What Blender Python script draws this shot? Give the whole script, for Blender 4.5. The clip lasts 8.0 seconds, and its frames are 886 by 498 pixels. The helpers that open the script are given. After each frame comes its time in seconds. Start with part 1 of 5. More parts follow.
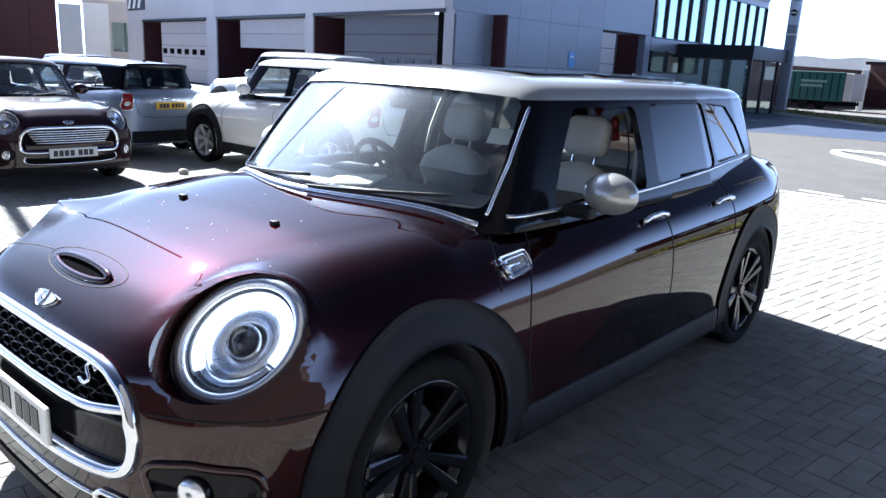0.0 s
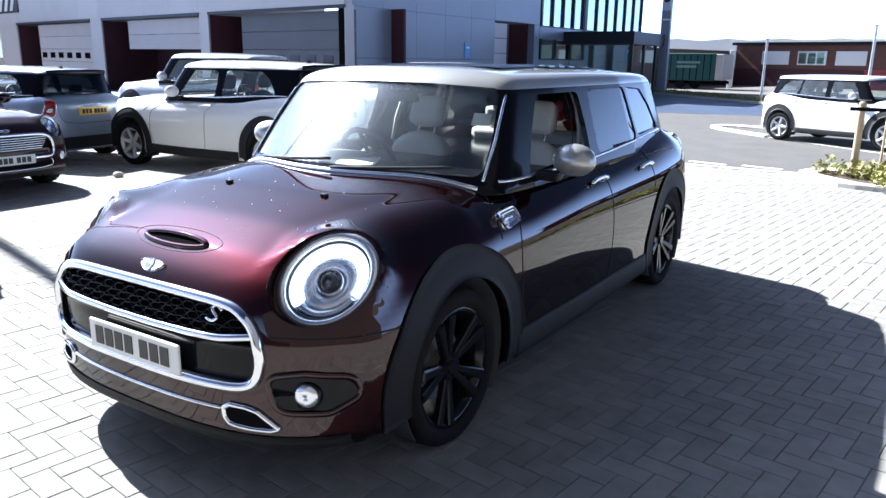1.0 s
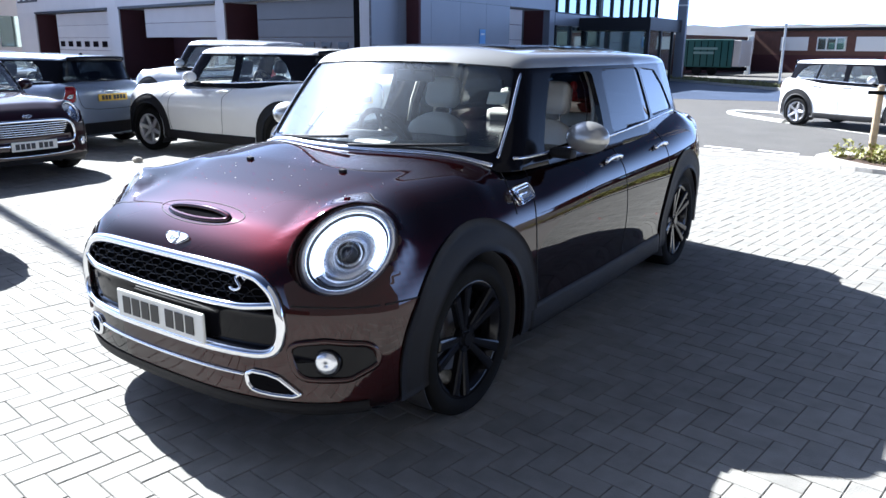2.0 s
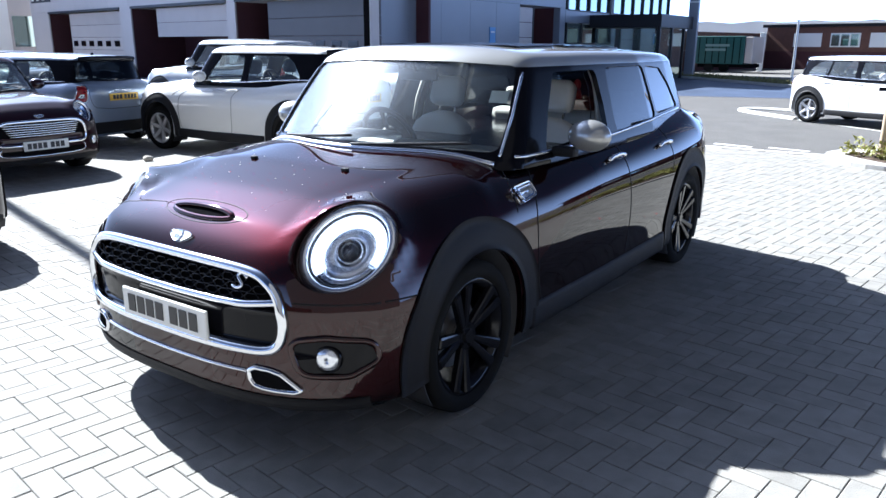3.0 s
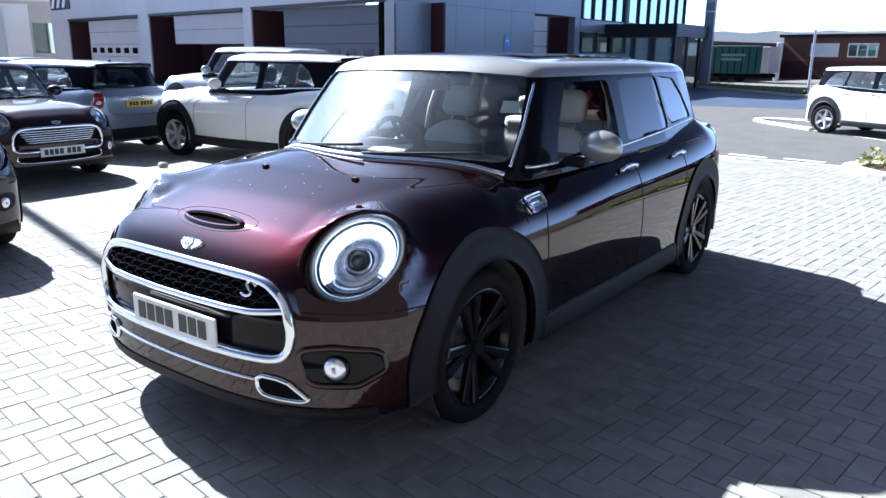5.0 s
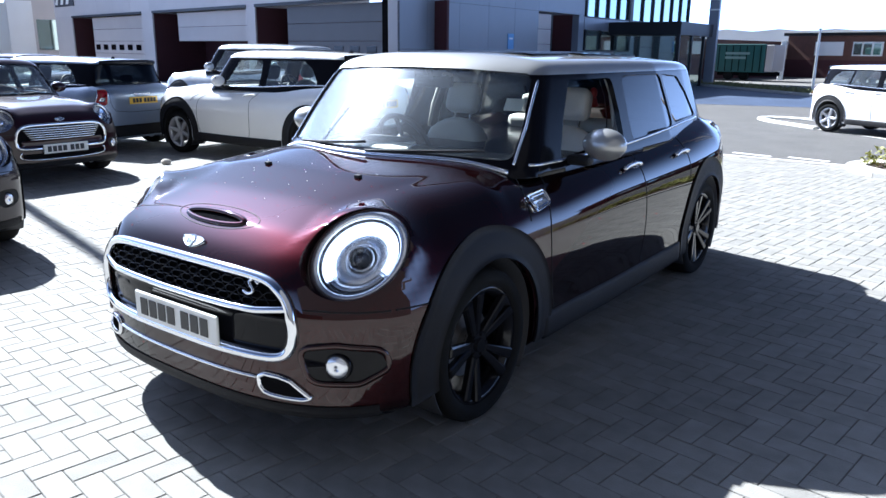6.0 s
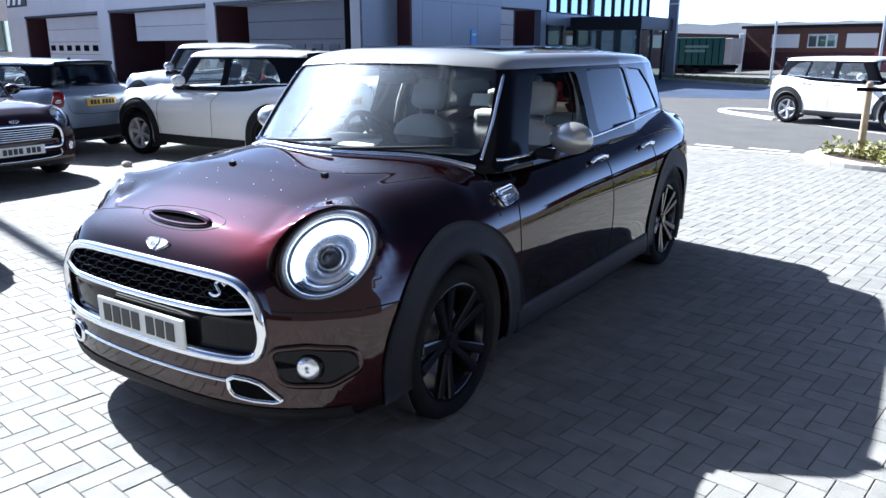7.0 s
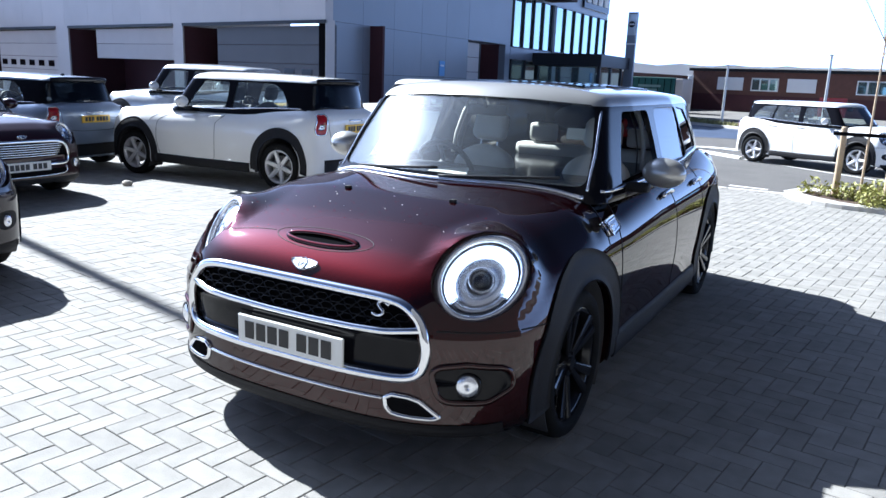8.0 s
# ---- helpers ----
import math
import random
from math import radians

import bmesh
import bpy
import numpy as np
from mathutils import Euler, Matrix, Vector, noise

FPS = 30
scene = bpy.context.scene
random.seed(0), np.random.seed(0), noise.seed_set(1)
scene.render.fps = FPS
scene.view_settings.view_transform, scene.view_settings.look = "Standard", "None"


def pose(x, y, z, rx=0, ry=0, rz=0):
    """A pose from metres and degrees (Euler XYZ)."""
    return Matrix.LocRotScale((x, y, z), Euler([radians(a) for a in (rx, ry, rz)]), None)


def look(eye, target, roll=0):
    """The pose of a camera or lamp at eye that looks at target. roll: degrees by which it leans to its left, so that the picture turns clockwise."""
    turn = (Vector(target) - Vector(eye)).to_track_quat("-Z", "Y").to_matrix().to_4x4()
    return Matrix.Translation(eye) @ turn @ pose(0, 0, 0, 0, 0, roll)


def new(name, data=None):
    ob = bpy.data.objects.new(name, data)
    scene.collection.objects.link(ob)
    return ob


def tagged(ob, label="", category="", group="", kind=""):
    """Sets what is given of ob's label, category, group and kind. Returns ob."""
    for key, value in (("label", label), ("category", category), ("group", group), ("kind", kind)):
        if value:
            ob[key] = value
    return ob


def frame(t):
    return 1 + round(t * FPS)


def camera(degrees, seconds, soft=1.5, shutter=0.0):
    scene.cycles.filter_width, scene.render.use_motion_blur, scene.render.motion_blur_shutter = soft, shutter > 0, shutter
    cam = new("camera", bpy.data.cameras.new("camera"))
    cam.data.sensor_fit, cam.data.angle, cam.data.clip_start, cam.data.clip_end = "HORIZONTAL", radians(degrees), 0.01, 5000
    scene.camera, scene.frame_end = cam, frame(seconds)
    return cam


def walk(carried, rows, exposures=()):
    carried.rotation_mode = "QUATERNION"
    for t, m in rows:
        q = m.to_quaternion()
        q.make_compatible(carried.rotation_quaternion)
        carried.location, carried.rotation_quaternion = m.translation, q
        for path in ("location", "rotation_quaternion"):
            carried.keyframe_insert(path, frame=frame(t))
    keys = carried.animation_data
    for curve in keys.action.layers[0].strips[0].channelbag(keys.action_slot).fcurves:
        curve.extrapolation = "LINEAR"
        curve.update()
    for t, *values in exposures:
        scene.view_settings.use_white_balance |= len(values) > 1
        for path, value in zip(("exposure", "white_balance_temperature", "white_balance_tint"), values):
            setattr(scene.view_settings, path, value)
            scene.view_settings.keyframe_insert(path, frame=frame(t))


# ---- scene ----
cam = camera(61.5, 8.0)
PATH = [
    (0, (2.226, -1.518, 1.48), (0.956, -0.051, 0.997), 2.8),
    (0.2, (2.233, -1.699, 1.494), (0.984, -0.209, 1.025), 2.4),
    (0.5, (2.249, -1.932, 1.476), (0.984, -0.436, 1.074), 0.7),
    (0.8, (2.283, -2.165, 1.489), (1.134, -0.591, 1.043), 0.8),
    (1, (2.306, -2.321, 1.497), (1.251, -0.695, 1.003), 0.8),
    (1.2, (2.314, -2.349, 1.481), (1.266, -0.749, 0.897), 0.9),
    (1.5, (2.325, -2.392, 1.457), (1.262, -0.782, 0.931), 1.0),
    (3, (2.393, -2.386, 1.464), (1.286, -0.806, 0.935), 0.3),
    (3.5, (2.408, -2.388, 1.475), (1.293, -0.808, 0.964), 0.1),
    (4, (2.405, -2.37, 1.469), (1.289, -0.794, 0.95), 0.2),
    (4.5, (2.402, -2.374, 1.472), (1.268, -0.807, 0.964), 0.4),
    (6, (2.395, -2.363, 1.47), (1.251, -0.805, 0.955), 0.7),
    (6.5, (2.388, -2.365, 1.47), (1.243, -0.81, 0.948), 1.0),
    (7, (2.378, -2.351, 1.463), (1.306, -0.746, 0.941), -0.0),
    (7.2, (2.296, -2.375, 1.466), (1.132, -0.827, 0.967), 0.5),
    (7.4, (2.21, -2.481, 1.48), (1.067, -0.885, 1.097), 0.3),
    (7.5, (2.153, -2.545, 1.474), (1.046, -0.933, 1.051), 0.9),
    (7.6, (2.109, -2.619, 1.478), (1.044, -1.0, 0.984), 1.8),
    (7.7, (2.072, -2.687, 1.482), (1.078, -1.036, 0.946), 3.0),
    (7.8, (1.994, -2.747, 1.493), (1.024, -1.073, 0.987), 2.5),
    (8, (1.817, -2.860, 1.471), (0.861, -1.160, 1.024), 2.3),
]
walk(cam, [(t, look(eye, target, roll)) for t, eye, target, roll in PATH],
     [(0.0, 2.28, 5050, 9), (1.5, 2.25, 5050, 9), (3.0, 2.15, 4950, 9), (4.5, 2.10, 4880, 9), (7.2, 2.02, 4880, 9), (7.7, 1.90, 4880, 9), (8.0, 1.95, 4880, 9)])

# ---- light ----
SUN_DIR = Vector((-0.974 * math.cos(radians(39)), 0.227 * math.cos(radians(39)), math.sin(radians(39)))).normalized()
world = bpy.data.worlds.new("sky_world")
scene.world = world
world.use_nodes = True
wn = world.node_tree.nodes
sky = wn.new("ShaderNodeTexSky")
sky.sky_type = "NISHITA"
sky.sun_disc = False
sky.sun_elevation = radians(39)
sky.sun_rotation = radians(-76.9)
sky.air_density, sky.dust_density, sky.ozone_density = 0.06, 1.9, 6.0
wn["Background"].inputs["Strength"].default_value = 0.05
# pale haze all round the horizon
sky_co, split, band, haze, both = (wn.new("ShaderNode" + k) for k in ("TexCoord", "SeparateXYZ", "MapRange", "Mix", "VectorMath"))
world.node_tree.links.new(sky_co.outputs["Generated"], split.inputs[0])
world.node_tree.links.new(split.outputs["Z"], band.inputs["Value"])
band.interpolation_type = "SMOOTHSTEP"
band.inputs["From Min"].default_value, band.inputs["From Max"].default_value = 0.0, 0.30
band.inputs["To Min"].default_value, band.inputs["To Max"].default_value = 1.0, 0.0
haze.data_type = "RGBA"
haze.inputs["A"].default_value, haze.inputs["B"].default_value = (0, 0, 0, 1), (8.4, 10.4, 14.8, 1)
both.operation = "ADD"
world.node_tree.links.new(band.outputs["Result"], haze.inputs["Factor"])
world.node_tree.links.new(sky.outputs["Color"], both.inputs[0])
world.node_tree.links.new(haze.outputs["Result"], both.inputs[1])
world.node_tree.links.new(both.outputs[0], wn["Background"].inputs["Color"])
sun_data = bpy.data.lights.new("sun", "SUN")
sun_data.energy, sun_data.angle, sun_data.color = 5.0, radians(0.55), (1.0, 0.865, 0.68)
sun = new("sun", sun_data)
sun.matrix_world = look(SUN_DIR * 60, (0, 0, 0))


# ---- materials ----
def mat(name, color, rough=0.5, metal=0.0, coat=0.0, coat_ior=1.38, var=0.0, scale=6.0, bump=0.0, bump_scale=60.0, emit=0.0, rand=0.0, spec=0.5, tint=(1, 1, 1)):
    m = bpy.data.materials.new(name)
    m.use_nodes = True
    t = m.node_tree
    p = t.nodes["Principled BSDF"]
    p.inputs["Base Color"].default_value = (*color, 1)
    p.inputs["Roughness"].default_value = rough
    p.inputs["Metallic"].default_value = metal
    p.inputs["Specular IOR Level"].default_value = spec
    p.inputs["Coat Weight"].default_value = coat
    p.inputs["Coat Roughness"].default_value = 0.03
    p.inputs["Coat IOR"].default_value = coat_ior
    p.inputs["Specular Tint"].default_value = (*tint, 1)
    if emit:
        p.inputs["Emission Color"].default_value = (*color, 1)
        p.inputs["Emission Strength"].default_value = emit
    co = t.nodes.new("ShaderNodeTexCoord")
    src = None
    if var or rand:
        mul = t.nodes.new("ShaderNodeMix")
        mul.data_type, mul.blend_type = "RGBA", "MULTIPLY"
        mul.inputs["Factor"].default_value = 1.0
        mul.inputs["A"].default_value = (*color, 1)
        total = t.nodes.new("ShaderNodeMath")
        total.operation = "MULTIPLY"
        n1 = t.nodes.new("ShaderNodeTexNoise")
        n1.inputs["Scale"].default_value, n1.inputs["Detail"].default_value = scale, 6
        t.links.new(co.outputs["Object"], n1.inputs["Vector"])
        r1 = t.nodes.new("ShaderNodeMapRange")
        r1.inputs["From Min"].default_value, r1.inputs["From Max"].default_value = 0.25, 0.75
        r1.inputs["To Min"].default_value, r1.inputs["To Max"].default_value = 1 - var, 1 + var
        t.links.new(n1.outputs["Fac"], r1.inputs["Value"])
        t.links.new(r1.outputs["Result"], total.inputs[0])
        if rand:
            geo = t.nodes.new("ShaderNodeNewGeometry")
            info = t.nodes.new("ShaderNodeObjectInfo")
            add = t.nodes.new("ShaderNodeMath")
            add.operation = "ADD"
            t.links.new(geo.outputs["Random Per Island"], add.inputs[0])
            t.links.new(info.outputs["Random"], add.inputs[1])
            fr = t.nodes.new("ShaderNodeMath")
            fr.operation = "FRACT"
            t.links.new(add.outputs[0], fr.inputs[0])
            r2 = t.nodes.new("ShaderNodeMapRange")
            r2.inputs["To Min"].default_value, r2.inputs["To Max"].default_value = 1 - rand, 1 + rand
            t.links.new(fr.outputs[0], r2.inputs["Value"])
            t.links.new(r2.outputs["Result"], total.inputs[1])
        else:
            total.inputs[1].default_value = 1.0
        t.links.new(total.outputs[0], mul.inputs["B"])
        t.links.new(mul.outputs["Result"], p.inputs["Base Color"])
        n3 = t.nodes.new("ShaderNodeMapRange")
        n3.inputs["To Min"].default_value, n3.inputs["To Max"].default_value = rough * (1 - 0.6 * var), min(1, rough * (1 + 0.6 * var))
        t.links.new(n1.outputs["Fac"], n3.inputs["Value"])
        t.links.new(n3.outputs["Result"], p.inputs["Roughness"])
    if bump:
        n2 = t.nodes.new("ShaderNodeTexNoise")
        n2.inputs["Scale"].default_value, n2.inputs["Detail"].default_value = bump_scale, 4
        t.links.new(co.outputs["Object"], n2.inputs["Vector"])
        b = t.nodes.new("ShaderNodeBump")
        b.inputs["Strength"].default_value, b.inputs["Distance"].default_value = bump, 0.02
        t.links.new(n2.outputs["Fac"], b.inputs["Height"])
        t.links.new(b.outputs["Normal"], p.inputs["Normal"])
    return m


def glass(name, tint, gloss=1.0, rough=0.0, film=0.0, smear=0.0):
    """A thin pane: it lets the light straight through, tinted, and mirrors by Fresnel."""
    m = bpy.data.materials.new(name)
    m.use_nodes = True
    t = m.node_tree
    t.nodes.remove(t.nodes["Principled BSDF"])
    clear, shiny, mix, fres = (t.nodes.new(k) for k in ("ShaderNodeBsdfTransparent", "ShaderNodeBsdfGlossy", "ShaderNodeMixShader", "ShaderNodeLayerWeight"))
    clear.inputs["Color"].default_value = (*tint, 1)
    shiny.inputs["Roughness"].default_value = rough
    shiny.inputs["Color"].default_value = (gloss, gloss, gloss, 1)
    fres.inputs["Blend"].default_value = 0.5
    power, curve = t.nodes.new("ShaderNodeMath"), t.nodes.new("ShaderNodeMapRange")
    power.operation = "POWER"
    power.inputs[1].default_value = 4.5
    curve.inputs["To Min"].default_value = 0.045
    t.links.new(fres.outputs["Facing"], power.inputs[0])
    t.links.new(power.outputs[0], curve.inputs["Value"])
    t.links.new(curve.outputs["Result"], mix.inputs["Fac"])
    t.links.new(clear.outputs["BSDF"], mix.inputs[1])
    t.links.new(shiny.outputs["BSDF"], mix.inputs[2])
    out = mix.outputs["Shader"]
    if film:
        # thin uneven dust film, its diffuse bluish colour also painting a veil of glare
        dust, blend, cloud, level = (t.nodes.new(k) for k in ("ShaderNodeBsdfDiffuse", "ShaderNodeMixShader", "ShaderNodeTexNoise", "ShaderNodeMapRange"))
        dust.inputs["Color"].default_value = (0.68, 0.75, 0.82, 1)
        cloud.inputs["Scale"].default_value, cloud.inputs["Detail"].default_value = 3.0, 6
        level.inputs["To Min"].default_value, level.inputs["To Max"].default_value = film * 0.4, film * 1.6
        t.links.new(cloud.outputs["Fac"], level.inputs["Value"])
        t.links.new(level.outputs["Result"], blend.inputs["Fac"])
        t.links.new(out, blend.inputs[1])
        t.links.new(dust.outputs["BSDF"], blend.inputs[2])
        out = blend.outputs["Shader"]
    if smear:
        # wiped traffic film: a dull sheen round the mirror image of the sun
        sheen, over = t.nodes.new("ShaderNodeBsdfGlossy"), t.nodes.new("ShaderNodeMixShader")
        sheen.inputs["Roughness"].default_value = 0.28
        over.inputs["Fac"].default_value = smear
        t.links.new(out, over.inputs[1])
        t.links.new(sheen.outputs["BSDF"], over.inputs[2])
        out = over.outputs["Shader"]
    t.links.new(out, t.nodes["Material Output"].inputs["Surface"])
    return m


def paint(name, color, metal=0.0, rough=0.35, flake=0.0, tint=(1, 1, 1)):
    """Car paint: a coloured base under a hard clear lacquer."""
    return mat(name, color, rough=rough, metal=metal, coat=1.0, coat_ior=1.52, var=flake, scale=2.5, bump=0.0, spec=0.09, tint=tint)


M_MAROON = paint("burgundy_metallic_paint", (0.0245, 0.0042, 0.0042), metal=1.0, rough=0.45, flake=0.05, tint=(0.32, 0.18, 0.22))
M_SILVER = paint("silver_metallic_paint", (0.43, 0.425, 0.40), metal=0.6, rough=0.34, flake=0.03)
M_WHITE = paint("white_car_paint", (0.85, 0.85, 0.83), rough=0.35, flake=0.02)
M_PLUM = paint("dark_plum_paint", (0.018, 0.004, 0.008), metal=0.1, rough=0.3, flake=0.04)
M_BLUEGREY = paint("blue_grey_paint", (0.28, 0.33, 0.42), metal=0.35, rough=0.3, flake=0.04)
M_DOORDARK = mat("dark_door_panel", (0.07, 0.07, 0.08), rough=0.5, var=0.1, scale=1.0, rand=0.08)
M_FADED = mat("faded_lettering", (0.16, 0.24, 0.23), rough=0.6)
M_DARKBLUE = paint("dark_plum_black_paint", (0.014, 0.008, 0.014), metal=0.1, rough=0.3, flake=0.04)
M_GREYCAR = paint("light_grey_paint", (0.45, 0.47, 0.5), metal=0.4, rough=0.3, flake=0.03)
M_GLOSSBLACK = mat("gloss_black", (0.006, 0.006, 0.008), rough=0.08, spec=0.18)
M_PLASTIC = mat("black_textured_plastic", (0.014, 0.014, 0.016), rough=0.6, spec=0.2, var=0.15, scale=20, bump=0.15, bump_scale=300)
M_PILLAR = mat("black_pillar_trim", (0.006, 0.006, 0.008), rough=0.12, spec=0.12)
M_RUBBER = mat("tyre_rubber", (0.012, 0.012, 0.012), rough=0.85, spec=0.1, var=0.2, scale=15, bump=0.2, bump_scale=150)
M_RIMBLACK = mat("black_alloy", (0.008, 0.008, 0.010), rough=0.18, spec=0.35)
M_RIMSILVER = mat("silver_alloy", (0.66, 0.66, 0.67), rough=0.30, metal=0.45, var=0.05)
M_CHROME = mat("chrome", (0.82, 0.83, 0.85), rough=0.07, metal=1.0)
M_SATIN = mat("satin_reflector", (0.7, 0.72, 0.76), rough=0.22, metal=1.0)
M_BOWL = mat("bright_lamp_bowl", (0.86, 0.88, 0.92), rough=0.26, metal=0.85)
M_DISC = mat("brake_disc_steel", (0.3, 0.29, 0.28), rough=0.4, metal=0.9)
M_GLASS = glass("windscreen_glass", (0.93, 0.96, 0.95), film=0.03)
M_SCREEN = glass("dusty_windscreen_glass", (0.93, 0.96, 0.95), film=0.022, smear=0.007)
M_TINT = glass("privacy_glass", (0.20, 0.22, 0.24), gloss=0.80)
M_LENS = glass("lamp_lens", (0.95, 0.96, 0.98))
M_DRL = mat("daylight_led_ring", (0.95, 0.97, 1.0), rough=0.4, emit=1.0)
M_LEATHER = mat("cream_leather", (0.58, 0.56, 0.51), rough=0.5, var=0.06, scale=12, bump=0.1, bump_scale=200)
M_DARKTRIM = mat("dark_cabin_trim", (0.025, 0.025, 0.028), rough=0.6, var=0.1, bump=0.1, bump_scale=250)
M_GREYTRIM = mat("grey_dashboard", (0.13, 0.13, 0.13), rough=0.5, var=0.1, bump=0.1, bump_scale=250)
M_SEAM = mat("panel_gap", (0.004, 0.004, 0.005), rough=0.8)
M_PLATE = mat("white_number_plate", (0.78, 0.78, 0.74), rough=0.35, var=0.03)
M_PLATEY = mat("yellow_number_plate", (0.75, 0.48, 0.03), rough=0.35, var=0.03)
M_INK = mat("plate_black", (0.01, 0.01, 0.012), rough=0.4)
M_RED = mat("red_plastic", (0.22, 0.012, 0.016), rough=0.35)
M_TAIL = mat("red_lamp_lens", (0.30, 0.008, 0.012), rough=0.12, coat=1.0)
M_PAPER = mat("paper", (0.75, 0.74, 0.66), rough=0.7)

M_BLOCK = mat("concrete_block", (0.240, 0.233, 0.214), rough=0.85, var=0.16, scale=9, bump=0.25, bump_scale=140, rand=0.10, spec=0.25)
M_JOINT = mat("jointing_sand", (0.17, 0.16, 0.142), rough=0.95, var=0.2, scale=20)
M_ASPHALT = mat("worn_asphalt", (0.096, 0.092, 0.088), rough=0.8, var=0.18, scale=1.5, bump=0.4, bump_scale=220, spec=0.4)
# the blue of the reflected sky is put into this base colour
M_TARMAC = mat("sky_tinted_tarmac", (0.042, 0.060, 0.108), rough=0.55, var=0.25, scale=0.7, bump=0.3, bump_scale=150)
M_GROUND = mat("far_ground", (0.14, 0.133, 0.122), rough=0.9, var=0.2, scale=0.5, bump=0.3, bump_scale=40)
M_KERB = mat("concrete_kerb", (0.48, 0.465, 0.43), rough=0.85, var=0.12, scale=8, bump=0.3, bump_scale=120)
M_LINE = mat("road_paint", (0.78, 0.77, 0.72), rough=0.7, var=0.15, scale=6, bump=0.15, bump_scale=100)
M_SOIL = mat("bark_mulch", (0.07, 0.045, 0.03), rough=0.95, var=0.35, scale=30, bump=0.8, bump_scale=60)
M_LEAF = mat("yellow_green_leaf", (0.25, 0.25, 0.05), rough=0.6, rand=0.35, var=0.1)
M_GRASS = mat("rough_grass", (0.19, 0.185, 0.075), rough=0.85, rand=0.35, var=0.2, scale=3)
M_WOOD = mat("timber_stake", (0.42, 0.32, 0.21), rough=0.8, var=0.2, scale=12, bump=0.3, bump_scale=80)
M_CLAD = mat("grey_metal_cladding", (0.47, 0.435, 0.415), rough=0.45, metal=0.1, var=0.06, scale=0.8, rand=0.05)
M_CLADB = mat("dark_grey_panel", (0.20, 0.215, 0.25), rough=0.35, metal=0.1, var=0.05, scale=0.8, rand=0.06)
M_DOORP = mat("sectional_door_panel", (0.50, 0.46, 0.44), rough=0.5, var=0.06, scale=1.0, rand=0.05)
M_MAROONWALL = mat("dark_red_interior_wall", (0.05, 0.012, 0.016), rough=0.7, var=0.1)
# near-black that paints shade into openings; also used for black straps and rubber
M_DARKIN = mat("dark_recess", (0.008, 0.008, 0.009), rough=0.9, spec=0.0)
M_MULLION = mat("anthracite_mullion", (0.016, 0.017, 0.020), rough=0.4, spec=0.2)
M_WINDOW = mat("reflective_window", (0.40, 0.50, 0.48), rough=0.04, metal=0.85, var=0.12, scale=0.4)
M_BRICK = mat("brown_brickwork", (0.115, 0.055, 0.040), rough=0.85, var=0.18, scale=3, bump=0.3, bump_scale=30)
M_DARKBRICK = mat("dark_red_hoarding", (0.06, 0.016, 0.018), rough=0.7, var=0.12, scale=2)
M_BEIGE = mat("pale_sheeting", (0.76, 0.73, 0.66), rough=0.7, var=0.06, scale=0.3)
M_OFFWHITE = mat("white_render", (0.74, 0.74, 0.72), rough=0.75, var=0.05, scale=0.6)
M_GREEN = mat("dark_green_sheeting", (0.012, 0.07, 0.065), rough=0.5, var=0.12, scale=1.5)
M_STEEL = mat("galvanised_pole", (0.55, 0.56, 0.57), rough=0.45, metal=0.5, var=0.08)
M_BLUE = mat("blue_sign", (0.16, 0.33, 0.62), rough=0.5)
M_HILL = mat("far_hill", (0.13, 0.12, 0.09), rough=0.95, var=0.2, scale=0.02)
M_GREYWALL = mat("dark_grey_brown_wall", (0.032, 0.030, 0.030), rough=0.85, var=0.15, scale=0.4)
M_STONE = mat("small_stone", (0.4, 0.37, 0.32), rough=0.9, var=0.2, scale=30)


# ---- mesh helpers ----
def thing(name, label, category, m=None, kind="", group=""):
    ob = tagged(new(name), label, category, group, kind)
    if m is not None:
        ob.matrix_world = m
    return ob


def link(name, me, material, parent=None, label="", smooth=True, kind="", group="", category=""):
    ob = new(name, me)
    me.materials.clear()
    me.materials.append(material)
    if smooth:
        me.polygons.foreach_set("use_smooth", [True] * len(me.polygons))
    if parent is not None:
        ob.parent = parent
    tagged(ob, label, category, group, kind)
    return ob


def part(name, bm, material, parent=None, label="", smooth=False, **tags):
    me = bpy.data.meshes.new(name)
    bm.to_mesh(me)
    bm.free()
    return link(name, me, material, parent, label, smooth, **tags)


def raw(name, verts, faces, material, parent=None, label="", smooth=True, **tags):
    me = bpy.data.meshes.new(name)
    me.from_pydata([tuple(map(float, v)) for v in verts], [], [tuple(map(int, f)) for f in faces])
    me.update()
    return link(name, me, material, parent, label, smooth, **tags)


def add_box(bm, lo, hi, bevel=0.0, m=None, seg=1):
    made = bmesh.ops.create_cube(bm, size=1.0)["verts"]
    c = [(a + b) / 2 for a, b in zip(lo, hi)]
    s = [abs(b - a) for a, b in zip(lo, hi)]
    bmesh.ops.transform(bm, matrix=Matrix.Translation(c) @ Matrix.Diagonal((*s, 1)), verts=made)
    if bevel:
        edges = list({e for v in made for e in v.link_edges})
        out = bmesh.ops.bevel(bm, geom=edges, offset=bevel, segments=seg, affect="EDGES", profile=0.6)
        made = list({v for v in out["verts"]} | {v for v in made if v.is_valid})
    if m is not None:
        bmesh.ops.transform(bm, matrix=m, verts=made)
    return made


def box(name, lo, hi, material, parent=None, label="", bevel=0.0, m=None, seg=1, **tags):
    bm = bmesh.new()
    add_box(bm, lo, hi, bevel, m, seg)
    return part(name, bm, material, parent, label, **tags)


